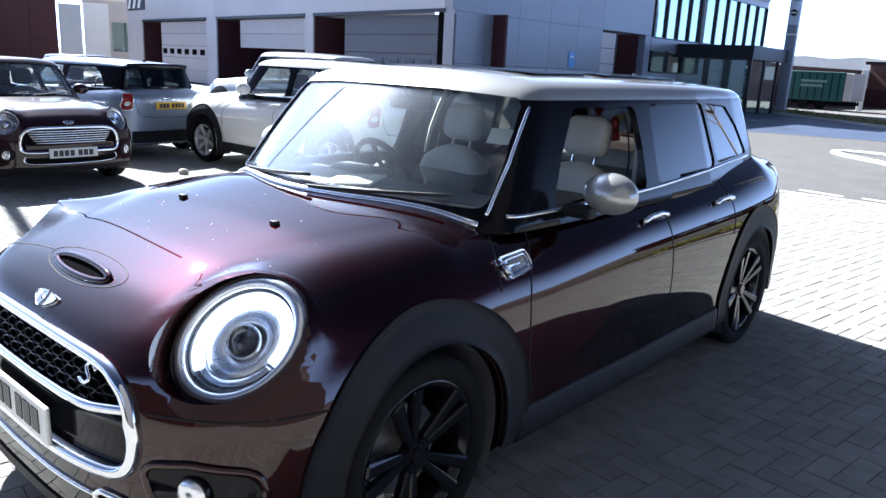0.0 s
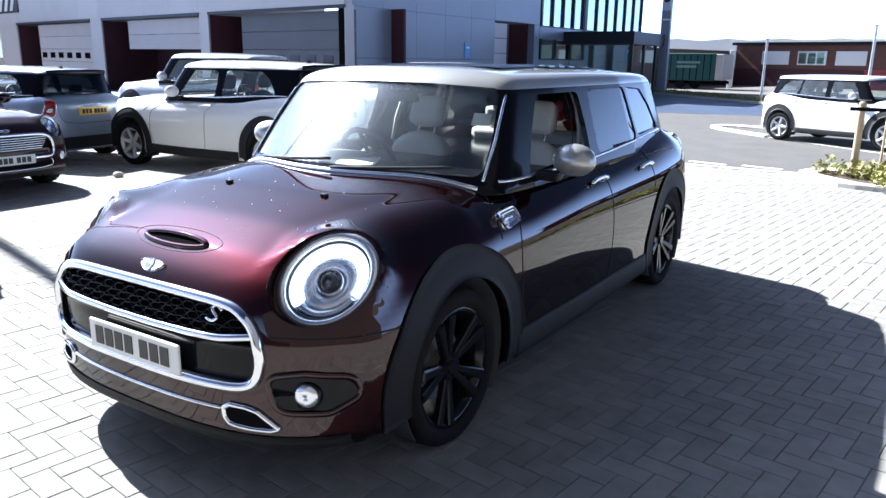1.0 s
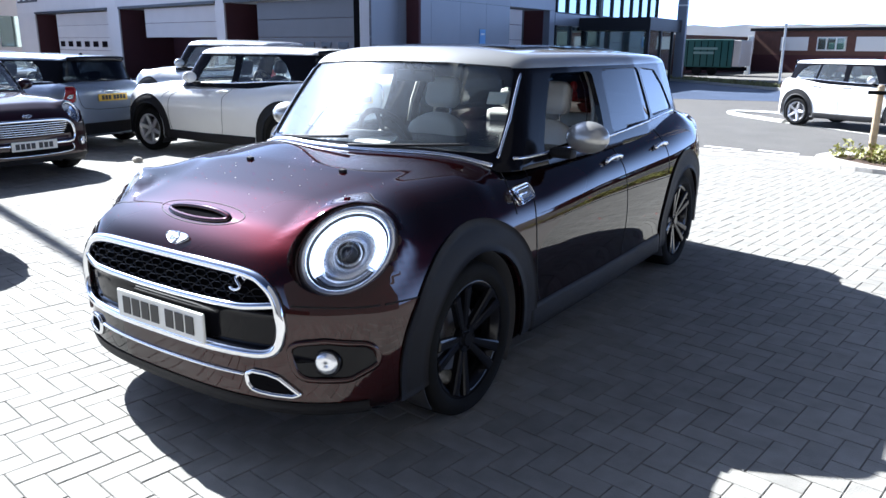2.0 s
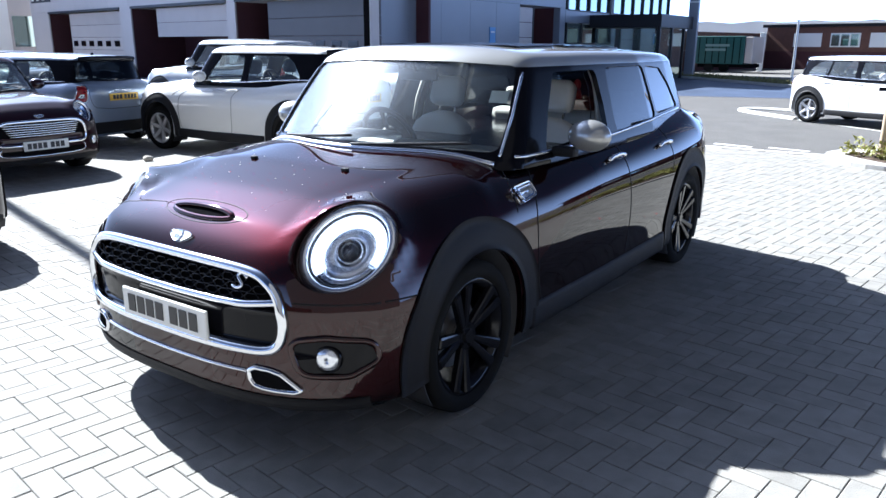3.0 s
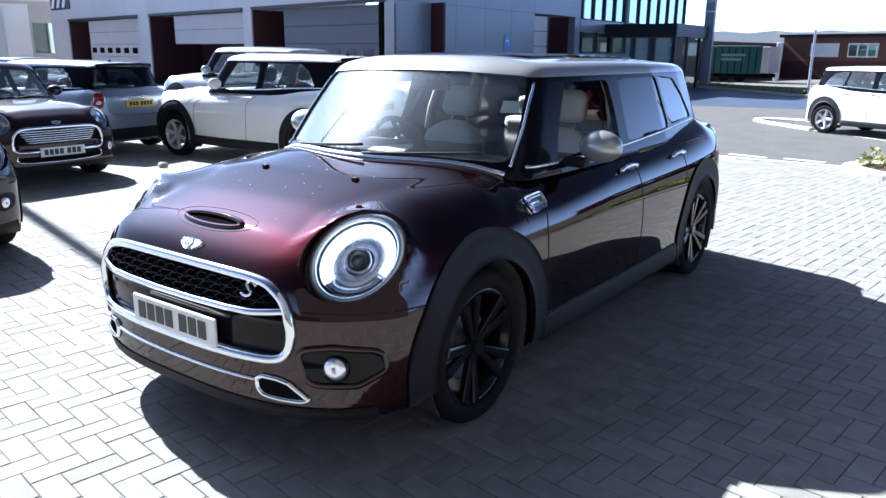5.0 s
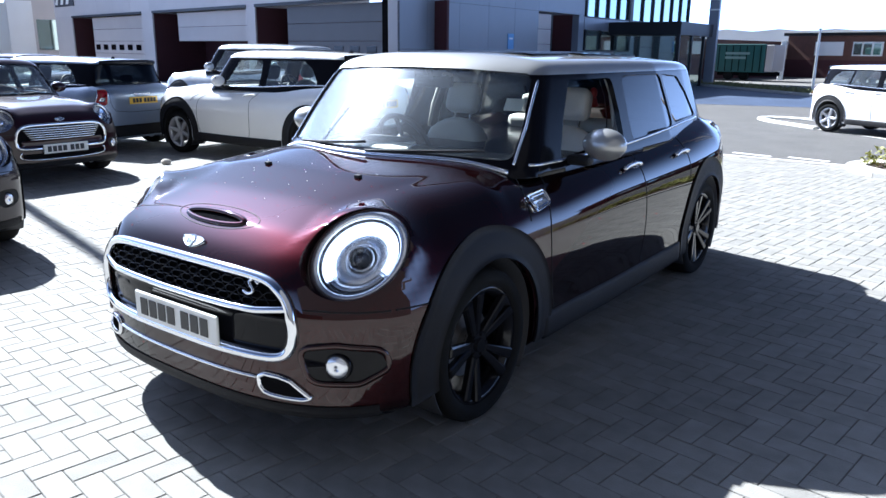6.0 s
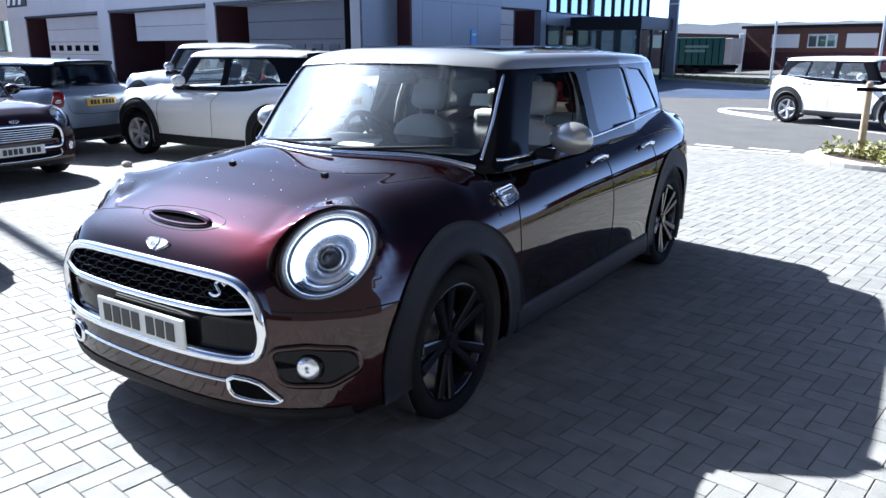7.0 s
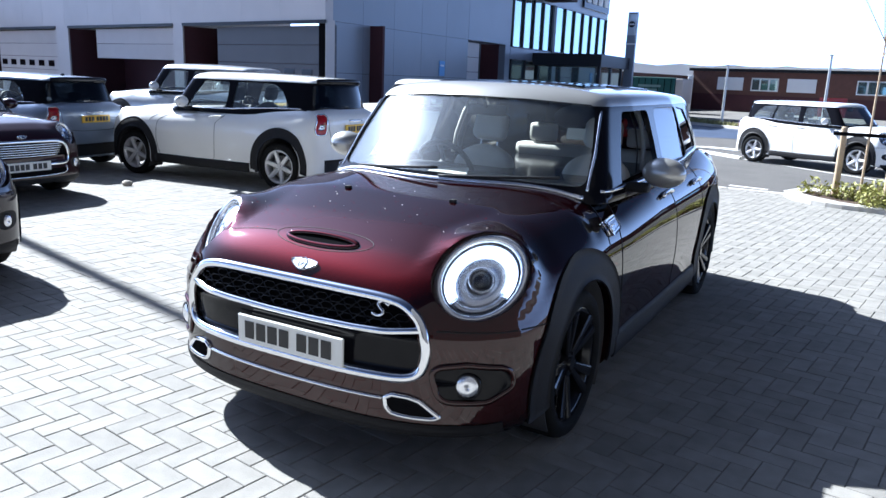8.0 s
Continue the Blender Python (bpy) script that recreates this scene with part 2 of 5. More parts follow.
def add_cyl(bm, a, b, r0, r1=None, n=16):
    a, b = Vector(a), Vector(b)
    turn = (b - a).to_track_quat("Z", "Y").to_matrix().to_4x4()
    return bmesh.ops.create_cone(bm, cap_ends=True, segments=n, radius1=r0, radius2=r0 if r1 is None else r1, depth=(b - a).length,
                                 matrix=Matrix.Translation((a + b) / 2) @ turn)["verts"]


def cyl(name, a, b, r0, material, parent=None, label="", r1=None, n=16, **tags):
    bm = bmesh.new()
    add_cyl(bm, a, b, r0, r1, n)
    return part(name, bm, material, parent, label, smooth=False, **tags)


def grid_faces(nu, nv, closed_u=False, closed_v=False):
    out = []
    for i in range(nu if closed_u else nu - 1):
        for j in range(nv if closed_v else nv - 1):
            a, b = i, (i + 1) % nu
            c, d = j, (j + 1) % nv
            out.append((a * nv + c, b * nv + c, b * nv + d, a * nv + d))
    return out


def lathe(profile, n=48):
    """A ring-shaped body round the x axis from (x, radius) pairs, closed."""
    v = [(x, r * math.cos(2 * math.pi * i / n), r * math.sin(2 * math.pi * i / n)) for i in range(n) for x, r in profile]
    return v, grid_faces(n, len(profile), True, True)


def sweep(points, normals, width, height, closed=False, sink=0.3):
    """A rounded bead laid along points on a surface."""
    p, nrm = np.asarray(points, float), np.asarray(normals, float)
    n = len(p)
    tan = np.roll(p, -1, 0) - np.roll(p, 1, 0)
    if not closed:
        tan[0], tan[-1] = p[1] - p[0], p[-1] - p[-2]
    tan /= np.linalg.norm(tan, axis=1)[:, None] + 1e-9
    side = np.cross(tan, nrm)
    side /= np.linalg.norm(side, axis=1)[:, None] + 1e-9
    up = np.cross(side, tan)
    prof = [(-0.5, -sink), (-0.5, 0.45), (-0.32, 0.85), (0, 1.0), (0.32, 0.85), (0.5, 0.45), (0.5, -sink)]
    v = np.concatenate([(p + side * (a * width) + up * (b * height))[:, None] for a, b in prof], 1).reshape(-1, 3)
    k = len(prof)
    f = grid_faces(n, k, closed, True)
    if not closed:
        f += [tuple(range(k)), tuple(range((n - 1) * k, n * k))[::-1]]
    return v, f


def resample(pts, n, closed=False, smooth=0):
    p = np.asarray(pts, float)
    for _ in range(smooth):
        q = np.vstack([p, p[:1]]) if closed else p
        a, b = q[:-1] * 0.75 + q[1:] * 0.25, q[:-1] * 0.25 + q[1:] * 0.75
        r = np.stack([a, b], 1).reshape(-1, p.shape[1])
        p = r if closed else np.vstack([q[:1], r, q[-1:]])
    if closed:
        p = np.vstack([p, p[:1]])
    d = np.concatenate([[0], np.cumsum(np.linalg.norm(np.diff(p, axis=0), axis=1))])
    s = np.linspace(0, d[-1], n + 1)[:-1] if closed else np.linspace(0, d[-1], n)
    return np.stack([np.interp(s, d, p[:, k]) for k in range(p.shape[1])], 1)


def boolean(me, cutter, op="DIFFERENCE", hole=False):
    a, b = new("tmp_a", me), new("tmp_b", cutter)
    mod = a.modifiers.new("cut", "BOOLEAN")
    mod.object, mod.operation, mod.solver, mod.use_self = b, op, "EXACT", hole
    bpy.context.view_layer.update()
    out = bpy.data.meshes.new_from_object(a.evaluated_get(bpy.context.evaluated_depsgraph_get()))
    bpy.data.objects.remove(a)
    bpy.data.objects.remove(b)
    return out


def main_piece(me):
    """Keeps the largest connected piece of a mesh."""
    bm = bmesh.new()
    bm.from_mesh(me)
    bm.verts.ensure_lookup_table()
    seen, best = set(), []
    for v in bm.verts:
        if v.index in seen:
            continue
        piece, todo = [], [v]
        seen.add(v.index)
        while todo:
            q = todo.pop()
            piece.append(q)
            for e in q.link_edges:
                w = e.other_vert(q)
                if w.index not in seen:
                    seen.add(w.index)
                    todo.append(w)
        if len(piece) > len(best):
            best = piece
    keep = set(best)
    bmesh.ops.delete(bm, geom=[v for v in bm.verts if v not in keep], context="VERTS")
    bm.to_mesh(me)
    bm.free()
    return me


def hollow(me, f, depth):
    """Takes away the faces that lie deeper than depth inside the solid f."""
    bm = bmesh.new()
    bm.from_mesh(me)
    faces = list(bm.faces)
    c = np.array([tuple(q.calc_center_median()) for q in faces], float).reshape(-1, 3)
    deep = [q for q, v in zip(faces, f(c)) if v < -depth]
    bmesh.ops.delete(bm, geom=deep, context="FACES")
    bm.to_mesh(me)
    bm.free()
    return me


def mesh_of(verts, faces, name="part"):
    me = bpy.data.meshes.new(name)
    me.from_pydata([tuple(map(float, v)) for v in verts], [], [tuple(map(int, f)) for f in faces])
    bm = bmesh.new()
    bm.from_mesh(me)
    bmesh.ops.recalc_face_normals(bm, faces=bm.faces)
    bm.to_mesh(me)
    bm.free()
    return me


def prism(poly, axis, lo, hi):
    """A closed prism of a 2D outline along x (outline y, z), y (outline x, z) or z (outline x, y)."""
    n = len(poly)
    put = {"x": lambda a, b, h: (h, a, b), "y": lambda a, b, h: (a, h, b), "z": lambda a, b, h: (a, b, h)}[axis]
    v = [put(a, b, lo) for a, b in poly] + [put(a, b, hi) for a, b in poly]
    f = [tuple(range(n)), tuple(range(2 * n - 1, n - 1, -1))] + [(i, (i + 1) % n, n + (i + 1) % n, n + i) for i in range(n)]
    return mesh_of(v, f, "cutter")


def round_poly(pts, n=40, smooth=2, r=None):
    """A closed outline; with r its corners are rounded to about that radius, else cut back smoothly."""
    if r is None:
        return [tuple(q) for q in resample(pts, n, True, smooth)]
    out = []
    p = np.asarray(pts, float)
    for i in range(len(p)):
        a, b, c = p[i - 1], p[i], p[(i + 1) % len(p)]
        u, v = (a - b) / np.linalg.norm(a - b), (c - b) / np.linalg.norm(c - b)
        bend = 1 + float(u @ v)
        k = min(r, .45 * np.linalg.norm(a - b), .45 * np.linalg.norm(c - b)) * min(1.0, bend + .15)
        s, e = b + u * k, b + v * k
        for t in np.linspace(0, 1, 6):
            out.append(tuple(s * (1 - t) ** 2 + b * 2 * t * (1 - t) + e * t * t))
    return out


# ---- car shape: smooth solids given by formulas, scaled for each model ----
def smax(vals, k):
    out = vals[0]
    for v in vals[1:]:
        h = np.clip(0.5 + 0.5 * (out - v) / k, 0, 1)
        out = v + (out - v) * h + k * h * (1 - h)
    return out


TOP_Y = (-1.0, -.83, -.815, -.79, -.755, -.712, -.6, -.4, -.14, .2, .6, 1.2, 3.0, 3.3, 3.6)
TOP_Z = (.2, .40, .56, .645, .71, .76, .836, .91, .968, 1.0, 1.005, 1.05, 1.10, 1.05, .9)
# the same profile with its corners eased
EASE_Y = np.linspace(-1.2, 3.8, 501)
EASE_K = np.exp(-.5 * (np.arange(-9, 10) / 3.0) ** 2)
EASE_Z = np.convolve(np.pad(np.interp(EASE_Y, TOP_Y, TOP_Z), 9, "edge"), EASE_K / EASE_K.sum(), "valid")


LAMP_C = np.array((.649, -.486, .760))
CREST = ((.575, -.385, .725), (.665, .16, .800))
LAMP_N = np.array((.41, -.75, .51)) / np.linalg.norm((.41, -.75, .51))
LAMP_L = np.array((.47, .66, .59)) - LAMP_N * (LAMP_N @ np.array((.47, .66, .59)))
LAMP_L /= np.linalg.norm(LAMP_L)
LAMP_W = np.cross(LAMP_N, LAMP_L)
LAMP_LONG, LAMP_SHORT = 1.11, .88


def lower_body(x, y, z):
    ax = np.abs(x)
    w = 0.925 * (1 - .055 * np.clip((y - 2.4), 0, 2) ** 2)
    rnd = np.clip((z - .58) / .16, 0, 1)
    e1 = (ax / w) ** (3 - .5 * rnd) + (np.clip(.2 - y, 0, 9) / 1.015) ** (3.6 - .9 * rnd)
    e2 = (ax / w) ** 4 + (np.clip(y - 2.6, 0, 9) / .90) ** 3.5
    plan = np.maximum(e1 ** (1 / 3.2) - 1, e2 ** (1 / 3.6) - 1) * .8
    top = np.interp(y, EASE_Y, EASE_Z)
    up = np.clip(z - .5, 0, 9) / np.maximum(top - .5, .02)
    lo = np.clip(.5 - z, 0, 9) / .9
    bow = np.interp(y, (-.35, .30), (3.6, 5.0))
    sec = ((ax / w) ** bow + up ** 2.3 + lo ** 2) ** (1 / 3.5)
    side = ax - w + .02 * np.exp(-((z - .36) / .12) ** 2) / (1 + np.exp(-(y - .5) * 8)) + .010 * np.exp(-((z - .86) / .03) ** 2) * (y > -9)
    f = smax([plan, (sec - 1) * .45, side, .20 - z], .05)
    # the wings swell round the lamps
    q = np.stack([ax - LAMP_C[0], y - LAMP_C[1], z - LAMP_C[2]], -1)
    h = q @ LAMP_N
    rad = np.sqrt((q @ LAMP_L / LAMP_LONG) ** 2 + (q @ LAMP_W / LAMP_SHORT) ** 2)
    pod = np.maximum(np.maximum(rad - .166 - .20 * np.clip(-h, 0, .3), h + .004), -h - .30)
    # crest that runs back from each lamp into the wing
    t = np.clip((y - CREST[0][1]) / (CREST[1][1] - CREST[0][1]), 0, 1)
    c = [CREST[0][k] + (CREST[1][k] - CREST[0][k]) * t for k in range(3)]
    crest = np.sqrt((ax - c[0]) ** 2 + (y - c[1]) ** 2 + (z - c[2]) ** 2) - (.152 - .045 * t)
    return -smax([-f, -pod, -crest], .09)


def upper_body(x, y, z):
    ax = np.abs(x)
    h = z - 1.0
    side = ax - (np.interp(y, (.2, .6, 1.2, 2.2, 2.8, 3.3), (.75, .775, .79, .77, .715, .645)) - .33 * h)
    front = (.235 + 1.10 * (z - 1.03) + np.interp(z, (1.0, 1.4), (.28, .17)) * (ax / .72) ** 2 - y) * .75
    rear = (y - (3.33 - .40 * h - .22 * (ax / .7) ** 3)) * .85
    roof = 1.468 - .012 * (y - 1.5) ** 2 - .014 * np.clip(y - 2.3, 0, 9) ** 2 - .05 * (ax / .65) ** 3
    return smax([smax([side, front], .05), rear, z - roof, .90 - z], .055)


def shape(fn, s):
    return lambda p: fn(p[..., 0] / s[0], p[..., 1] / s[1], p[..., 2] / s[2])


def cast(f, o, d, far, n=90):
    """First crossing of the surface along rays o + t d, 0 < t < far."""
    o, d = np.asarray(o, float), np.asarray(d, float)
    t = np.linspace(0, far, n)
    v = np.stack([f(o + d * k) for k in t], -1)
    change = (v[..., :-1] > 0) != (v[..., 1:] > 0)
    i = np.where(change.any(-1), change.argmax(-1), np.abs(v[..., :-1]).argmin(-1))
    a, b = t[i], t[i + 1]
    sa = np.take_along_axis(v, i[..., None], -1)[..., 0] > 0
    for _ in range(26):
        m = (a + b) / 2
        same = (f(o + d * m[..., None]) > 0) == sa
        a, b = np.where(same, m, a), np.where(same, b, m)
    return o + d * ((a + b) / 2)[..., None]


def normal(f, p):
    e = 2e-3
    g = np.stack([f(p + np.eye(3)[k] * e) - f(p - np.eye(3)[k] * e) for k in range(3)], -1)
    return g / (np.linalg.norm(g, axis=-1)[..., None] + 1e-12)


def solid(f, y0, y1, zc, nu, ns, far=2.5):
    """A closed skin: rays from a line along y at height zc, with a fan at both ends."""
    a = np.linspace(0, 2 * math.pi, nu, endpoint=False)
    cap = max(8, ns // 4)
    rows = []
    for k in range(1, cap):
        q = math.pi / 2 * k / cap
        rows.append((y0, math.sin(q), -math.cos(q)))
    rows += [(y, 1.0, 0.0) for y in np.linspace(y0, y1, ns)]
    for k in range(1, cap):
        q = math.pi / 2 * k / cap
        rows.append((y1, math.cos(q), math.sin(q)))
    o = np.array([[(0, y, zc)] * nu for y, _, _ in rows], float)
    d = np.array([[(r * math.sin(t), q, r * math.cos(t)) for t in a] for _, r, q in rows], float)
    p = cast(f, o, d, far, 160)
    ends = cast(f, np.array([(0, y0, zc), (0, y1, zc)], float), np.array([(0, -1, 0), (0, 1, 0)], float), far, 160)
    n = len(rows)
    v = np.vstack([p.reshape(-1, 3), ends])
    fc = grid_faces(n, nu, False, True)
    fc += [(n * nu, (j + 1) % nu, j) for j in range(nu)] + [(n * nu + 1, (n - 1) * nu + j, (n - 1) * nu + (j + 1) % nu) for j in range(nu)]
    return mesh_of(v, fc, "skin")


LOW = lambda p: lower_body(p[..., 0], p[..., 1], p[..., 2])
CAB = lambda p: upper_body(p[..., 0], p[..., 1], p[..., 2])


def on_front(xz, f=LOW):
    q = np.asarray(xz, float)
    p = cast(f, np.stack([q[..., 0], 0 * q[..., 0] - 1.3, q[..., 1]], -1), np.broadcast_to(np.array((0, 1.0, 0)), q.shape[:-1] + (3,)), 2.6)
    return p, normal(f, p)


def on_rear(xz, f=LOW):
    q = np.asarray(xz, float)
    p = cast(f, np.stack([q[..., 0], 0 * q[..., 0] + 4.0, q[..., 1]], -1), np.broadcast_to(np.array((0, -1.0, 0)), q.shape[:-1] + (3,)), 2.0)
    return p, normal(f, p)


def on_side(yz, sgn, f=LOW):
    q = np.asarray(yz, float)
    p = cast(f, np.stack([0 * q[..., 0] + 1.4 * sgn, q[..., 0], q[..., 1]], -1), np.broadcast_to(np.array((-1.0 * sgn, 0, 0)), q.shape[:-1] + (3,)), 1.3)
    return p, normal(f, p)


def on_top(xy, f=LOW):
    q = np.asarray(xy, float)
    p = cast(f, np.stack([q[..., 0], q[..., 1], 0 * q[..., 0] + 1.9], -1), np.broadcast_to(np.array((0, 0, -1.0)), q.shape[:-1] + (3,)), 1.5)
    return p, normal(f, p)


def sheet(project, uv, lift, thick=0.006):
    """A solid plate that follows a surface: uv is a (n, m, 2) grid of outline places."""
    p, nrm = project(uv)
    n, m = uv.shape[:2]
    up, down = (p + nrm * lift).reshape(-1, 3), (p + nrm * (lift - thick)).reshape(-1, 3)
    k = n * m
    f = grid_faces(n, m)
    back = [tuple(k + i for i in q[::-1]) for q in f]
    rim = [i * m for i in range(n)] + [(n - 1) * m + j for j in range(1, m)] + [i * m + m - 1 for i in range(n - 2, -1, -1)] + list(range(m - 2, 0, -1))
    edge = [(rim[i], rim[(i + 1) % len(rim)], k + rim[(i + 1) % len(rim)], k + rim[i]) for i in range(len(rim))]
    return np.vstack([up, down]), f + back + edge


def fan(outline, rings, centre=None):
    """Grid (n + 1, rings, 2) from an outline's centre to its rim."""
    o = np.asarray(outline, float)
    o = np.vstack([o, o[:1]])
    c = o[:-1].mean(0) if centre is None else np.asarray(centre, float)
    t = np.linspace(0.02, 1, rings)
    return c + (o[:, None] - c) * t[None, :, None]


def annulus(c, r0, r1, a0, a1, n, m, sq=1.0):
    a, r = np.radians(np.linspace(a0, a1, n))[:, None], np.linspace(r0, r1, m)[None]
    return np.stack([c[0] + r * np.cos(a), c[1] + r * sq * np.sin(a)], -1)


def wheel(root, x, y, r, width, material, spokes, double):
    big = 1.075 if double else 1.0
    sgn = 1 if x > 0 else -1
    hub = Vector((x, y, r))
    w = width / 2
    bm = bmesh.new()
    add_cyl(bm, (-0.012, 0, 0), (0.012, 0, 0), r * 0.46, n=32)
    add_cyl(bm, (-0.05, 0, 0), (0.05, 0, 0), r * 0.2, n=20)
    disc = part("wheel", bm, M_DISC, root, "steel brake disc and hub")
    disc.location = hub
    k = r
    tyre = [(-w * .82, k * .70 * big), (-w * .98, k * .76 * big), (-w, k * .86), (-w * .94, k * .95), (-w * .78, k * .99), (-w * .5, k), (0, k), (w * .5, k), (w * .78, k * .99), (w * .94, k * .95),
            (w, k * .86), (w * .98, k * .76 * big), (w * .82, k * .70 * big)]
    v, f = lathe(tyre, 56)
    raw("tyre", v, f, M_RUBBER, disc, "black rubber tyre")
    rim = [(-w * .8, k * .69), (-w * .8, k * .64), (w * .5, k * .60), (w * .80, k * .66), (w * .86, k * .715), (w * .78, k * .72)]
    rim = [(a * sgn, b * big) for a, b in rim]
    v, f = lathe(rim, 56)
    raw("rim", v, f, material, disc, "alloy wheel rim")
    face = w * .80 * sgn
    for i in range(spokes):
        for off in ((-0.34, 0.34) if double else (0.0,)):
            a = 2 * math.pi * (i + 0.25) / spokes
            bm = bmesh.new()
            m = Matrix.Rotation(a, 4, "X") @ Matrix.Rotation(off * 0.55, 4, "X")
            wd = k * (0.052 if double else 0.085)
            add_box(bm, (face - .022, -wd, k * .16), (face + .012, wd, k * .69 * big), 0.006)
            for q in bm.verts:
                t = (q.co.z - k * .16) / (k * .53)
                q.co.y *= (.85 + .55 * t) if double else (1.15 - 0.35 * t)
                q.co.x += sgn * (0.004 - 0.03 * (1 - t) ** 2)
            bmesh.ops.transform(bm, matrix=m, verts=bm.verts)
            part("spoke", bm, material, disc)
    bm = bmesh.new()
    add_cyl(bm, (face - sgn * .05, 0, 0), (face - sgn * .012, 0, 0), k * .2, k * .17, 24)
    add_cyl(bm, (face - sgn * .012, 0, 0), (face - sgn * .002, 0, 0), k * .10, k * .09, 24)
    for i in range(5):
        a = 2 * math.pi * i / 5
        add_cyl(bm, (face - sgn * .02, k * .135 * math.cos(a), k * .135 * math.sin(a)), (face - sgn * .006, k * .135 * math.cos(a), k * .135 * math.sin(a)), k * .022, n=8)
    part("hub_cap", bm, material, disc)


def seat(root, x, y, back=1.02, rest=True, leather=None):
    leather = leather or M_LEATHER
    bm = bmesh.new()
    add_box(bm, (x - .25, y - .50, .42), (x + .25, y + .06, .60), .06, seg=3)
    s = part("seat_cushion", bm, leather, root, "cream leather seat cushion", smooth=True)
    bm = bmesh.new()
    m = Matrix.Translation((x, y, .52)) @ Matrix.Rotation(radians(-16), 4, "X")
    add_box(bm, (-.25, -.07, 0), (.25, .07, back - .46), .065, seg=3)
    bmesh.ops.subdivide_edges(bm, edges=[e for e in bm.edges if e.calc_length() > .08], cuts=5, use_grid_fill=True)
    for v in bm.verts:
        t = max(0, v.co.z / (back - .46))
        v.co.x *= 1.02 - .26 * t * t
        v.co.z -= .15 * (abs(v.co.x) / .25) ** 2.2 * t ** 3
        v.co.y += -.03 * (abs(v.co.x) / .25) ** 2
    bmesh.ops.transform(bm, matrix=m, verts=bm.verts)
    b = part("seat_back", bm, leather, root, "cream leather seat back", smooth=True)
    if rest:
        bm = bmesh.new()
        add_box(bm, (-.125, -.045, back - .43), (.125, .045, back - .24), .045, seg=3)
        zc = back - .335
        for v in bm.verts:
            t = (v.co.z - zc) / .095
            v.co.x *= 1 - .30 * max(0, t) ** 2 - .16 * max(0, -t) ** 2
            v.co.y -= .02 * (v.co.x / .125) ** 2
        bmesh.ops.transform(bm, matrix=m, verts=bm.verts)
        part("headrest", bm, leather, root, "cream leather headrest", smooth=True)
        for dx in (-.06, .06):
            bm = bmesh.new()
            add_cyl(bm, m @ Vector((dx, 0, back - .53)), m @ Vector((dx, 0, back - .40)), .007, n=8)
            part("headrest_post", bm, M_CHROME, root, "chrome headrest post")


GRILLE = [(0, .705), (.25, .705), (.42, .703), (.50, .686), (.555, .63), (.578, .54), (.565, .465), (.525, .432), (.40, .428), (0, .428)]
VENT = [(.435, .366), (.545, .360), (.592, .322), (.635, .284), (.50, .286), (.442, .300)]
WIN_F = [(.745, .985), (.86, 1.16), (1.0, 1.338), (1.50, 1.340), (1.505, 1.16), (1.485, .992)]
WIN_R = [(1.605, 1.0), (1.64, 1.348), (2.262, 1.348), (2.29, 1.20), (2.315, 1.035)]
WIN_Q = [(2.352, 1.042), (2.328, 1.20), (2.302, 1.347), (2.66, 1.325), (2.80, 1.22), (2.93, 1.06)]
WIN_LONG = [(1.615, 1.0), (1.655, 1.345), (2.45, 1.34), (2.60, 1.25), (2.74, 1.05)]
SCREEN = [(0, 1.028), (.40, 1.02), (.695, 1.0), (.675, 1.15), (.625, 1.345), (.60, 1.372), (.3, 1.388), (0, 1.392)]


def mirrored(poly):
    return list(poly) + [(-x, z) for x, z in reversed(poly) if x > 1e-6]


def lathe_on(profile, c, axis, n=56, a0=0, a1=360):
    """Turns (radius, height) pairs round an axis through c; a partial turn is closed at its ends."""
    ax = Vector(axis).normalized()
    u = Vector((0, 0, 1)).cross(ax).normalized()
    w = ax.cross(u)
    full = a1 - a0 >= 359.9
    ang = np.radians(np.linspace(a0, a1, n, endpoint=not full))
    v = [Vector(c) + ax * h + (u * math.cos(t) + w * math.sin(t)) * r for t in ang for r, h in profile]
    k = len(profile)
    f = grid_faces(n, k, full, True)
    if not full:
        f += [tuple(range(k)), tuple(range((n - 1) * k, n * k))[::-1]]
    return np.array([tuple(q) for q in v]), f


def lamp_turn(profile, sg, n=56, a0=0, a1=360):
    """Turns (radius, height) pairs into an oval ring in the headlamp's plane, mirrored for the other side."""
    full = a1 - a0 >= 359.9
    ang = np.radians(np.linspace(a0, a1, n, endpoint=not full))
    v = np.array([LAMP_C + LAMP_N * h + (LAMP_L * LAMP_LONG * math.cos(t) + LAMP_W * LAMP_SHORT * math.sin(t)) * r for t in ang for r, h in profile])
    k = len(profile)
    f = grid_faces(n, k, full, True)
    if not full:
        f += [tuple(range(k)), tuple(range((n - 1) * k, n * k))[::-1]]
    if sg < 0:
        v = v * np.array((-1, 1, 1))
        f = [q[::-1] for q in f]
    return v, f


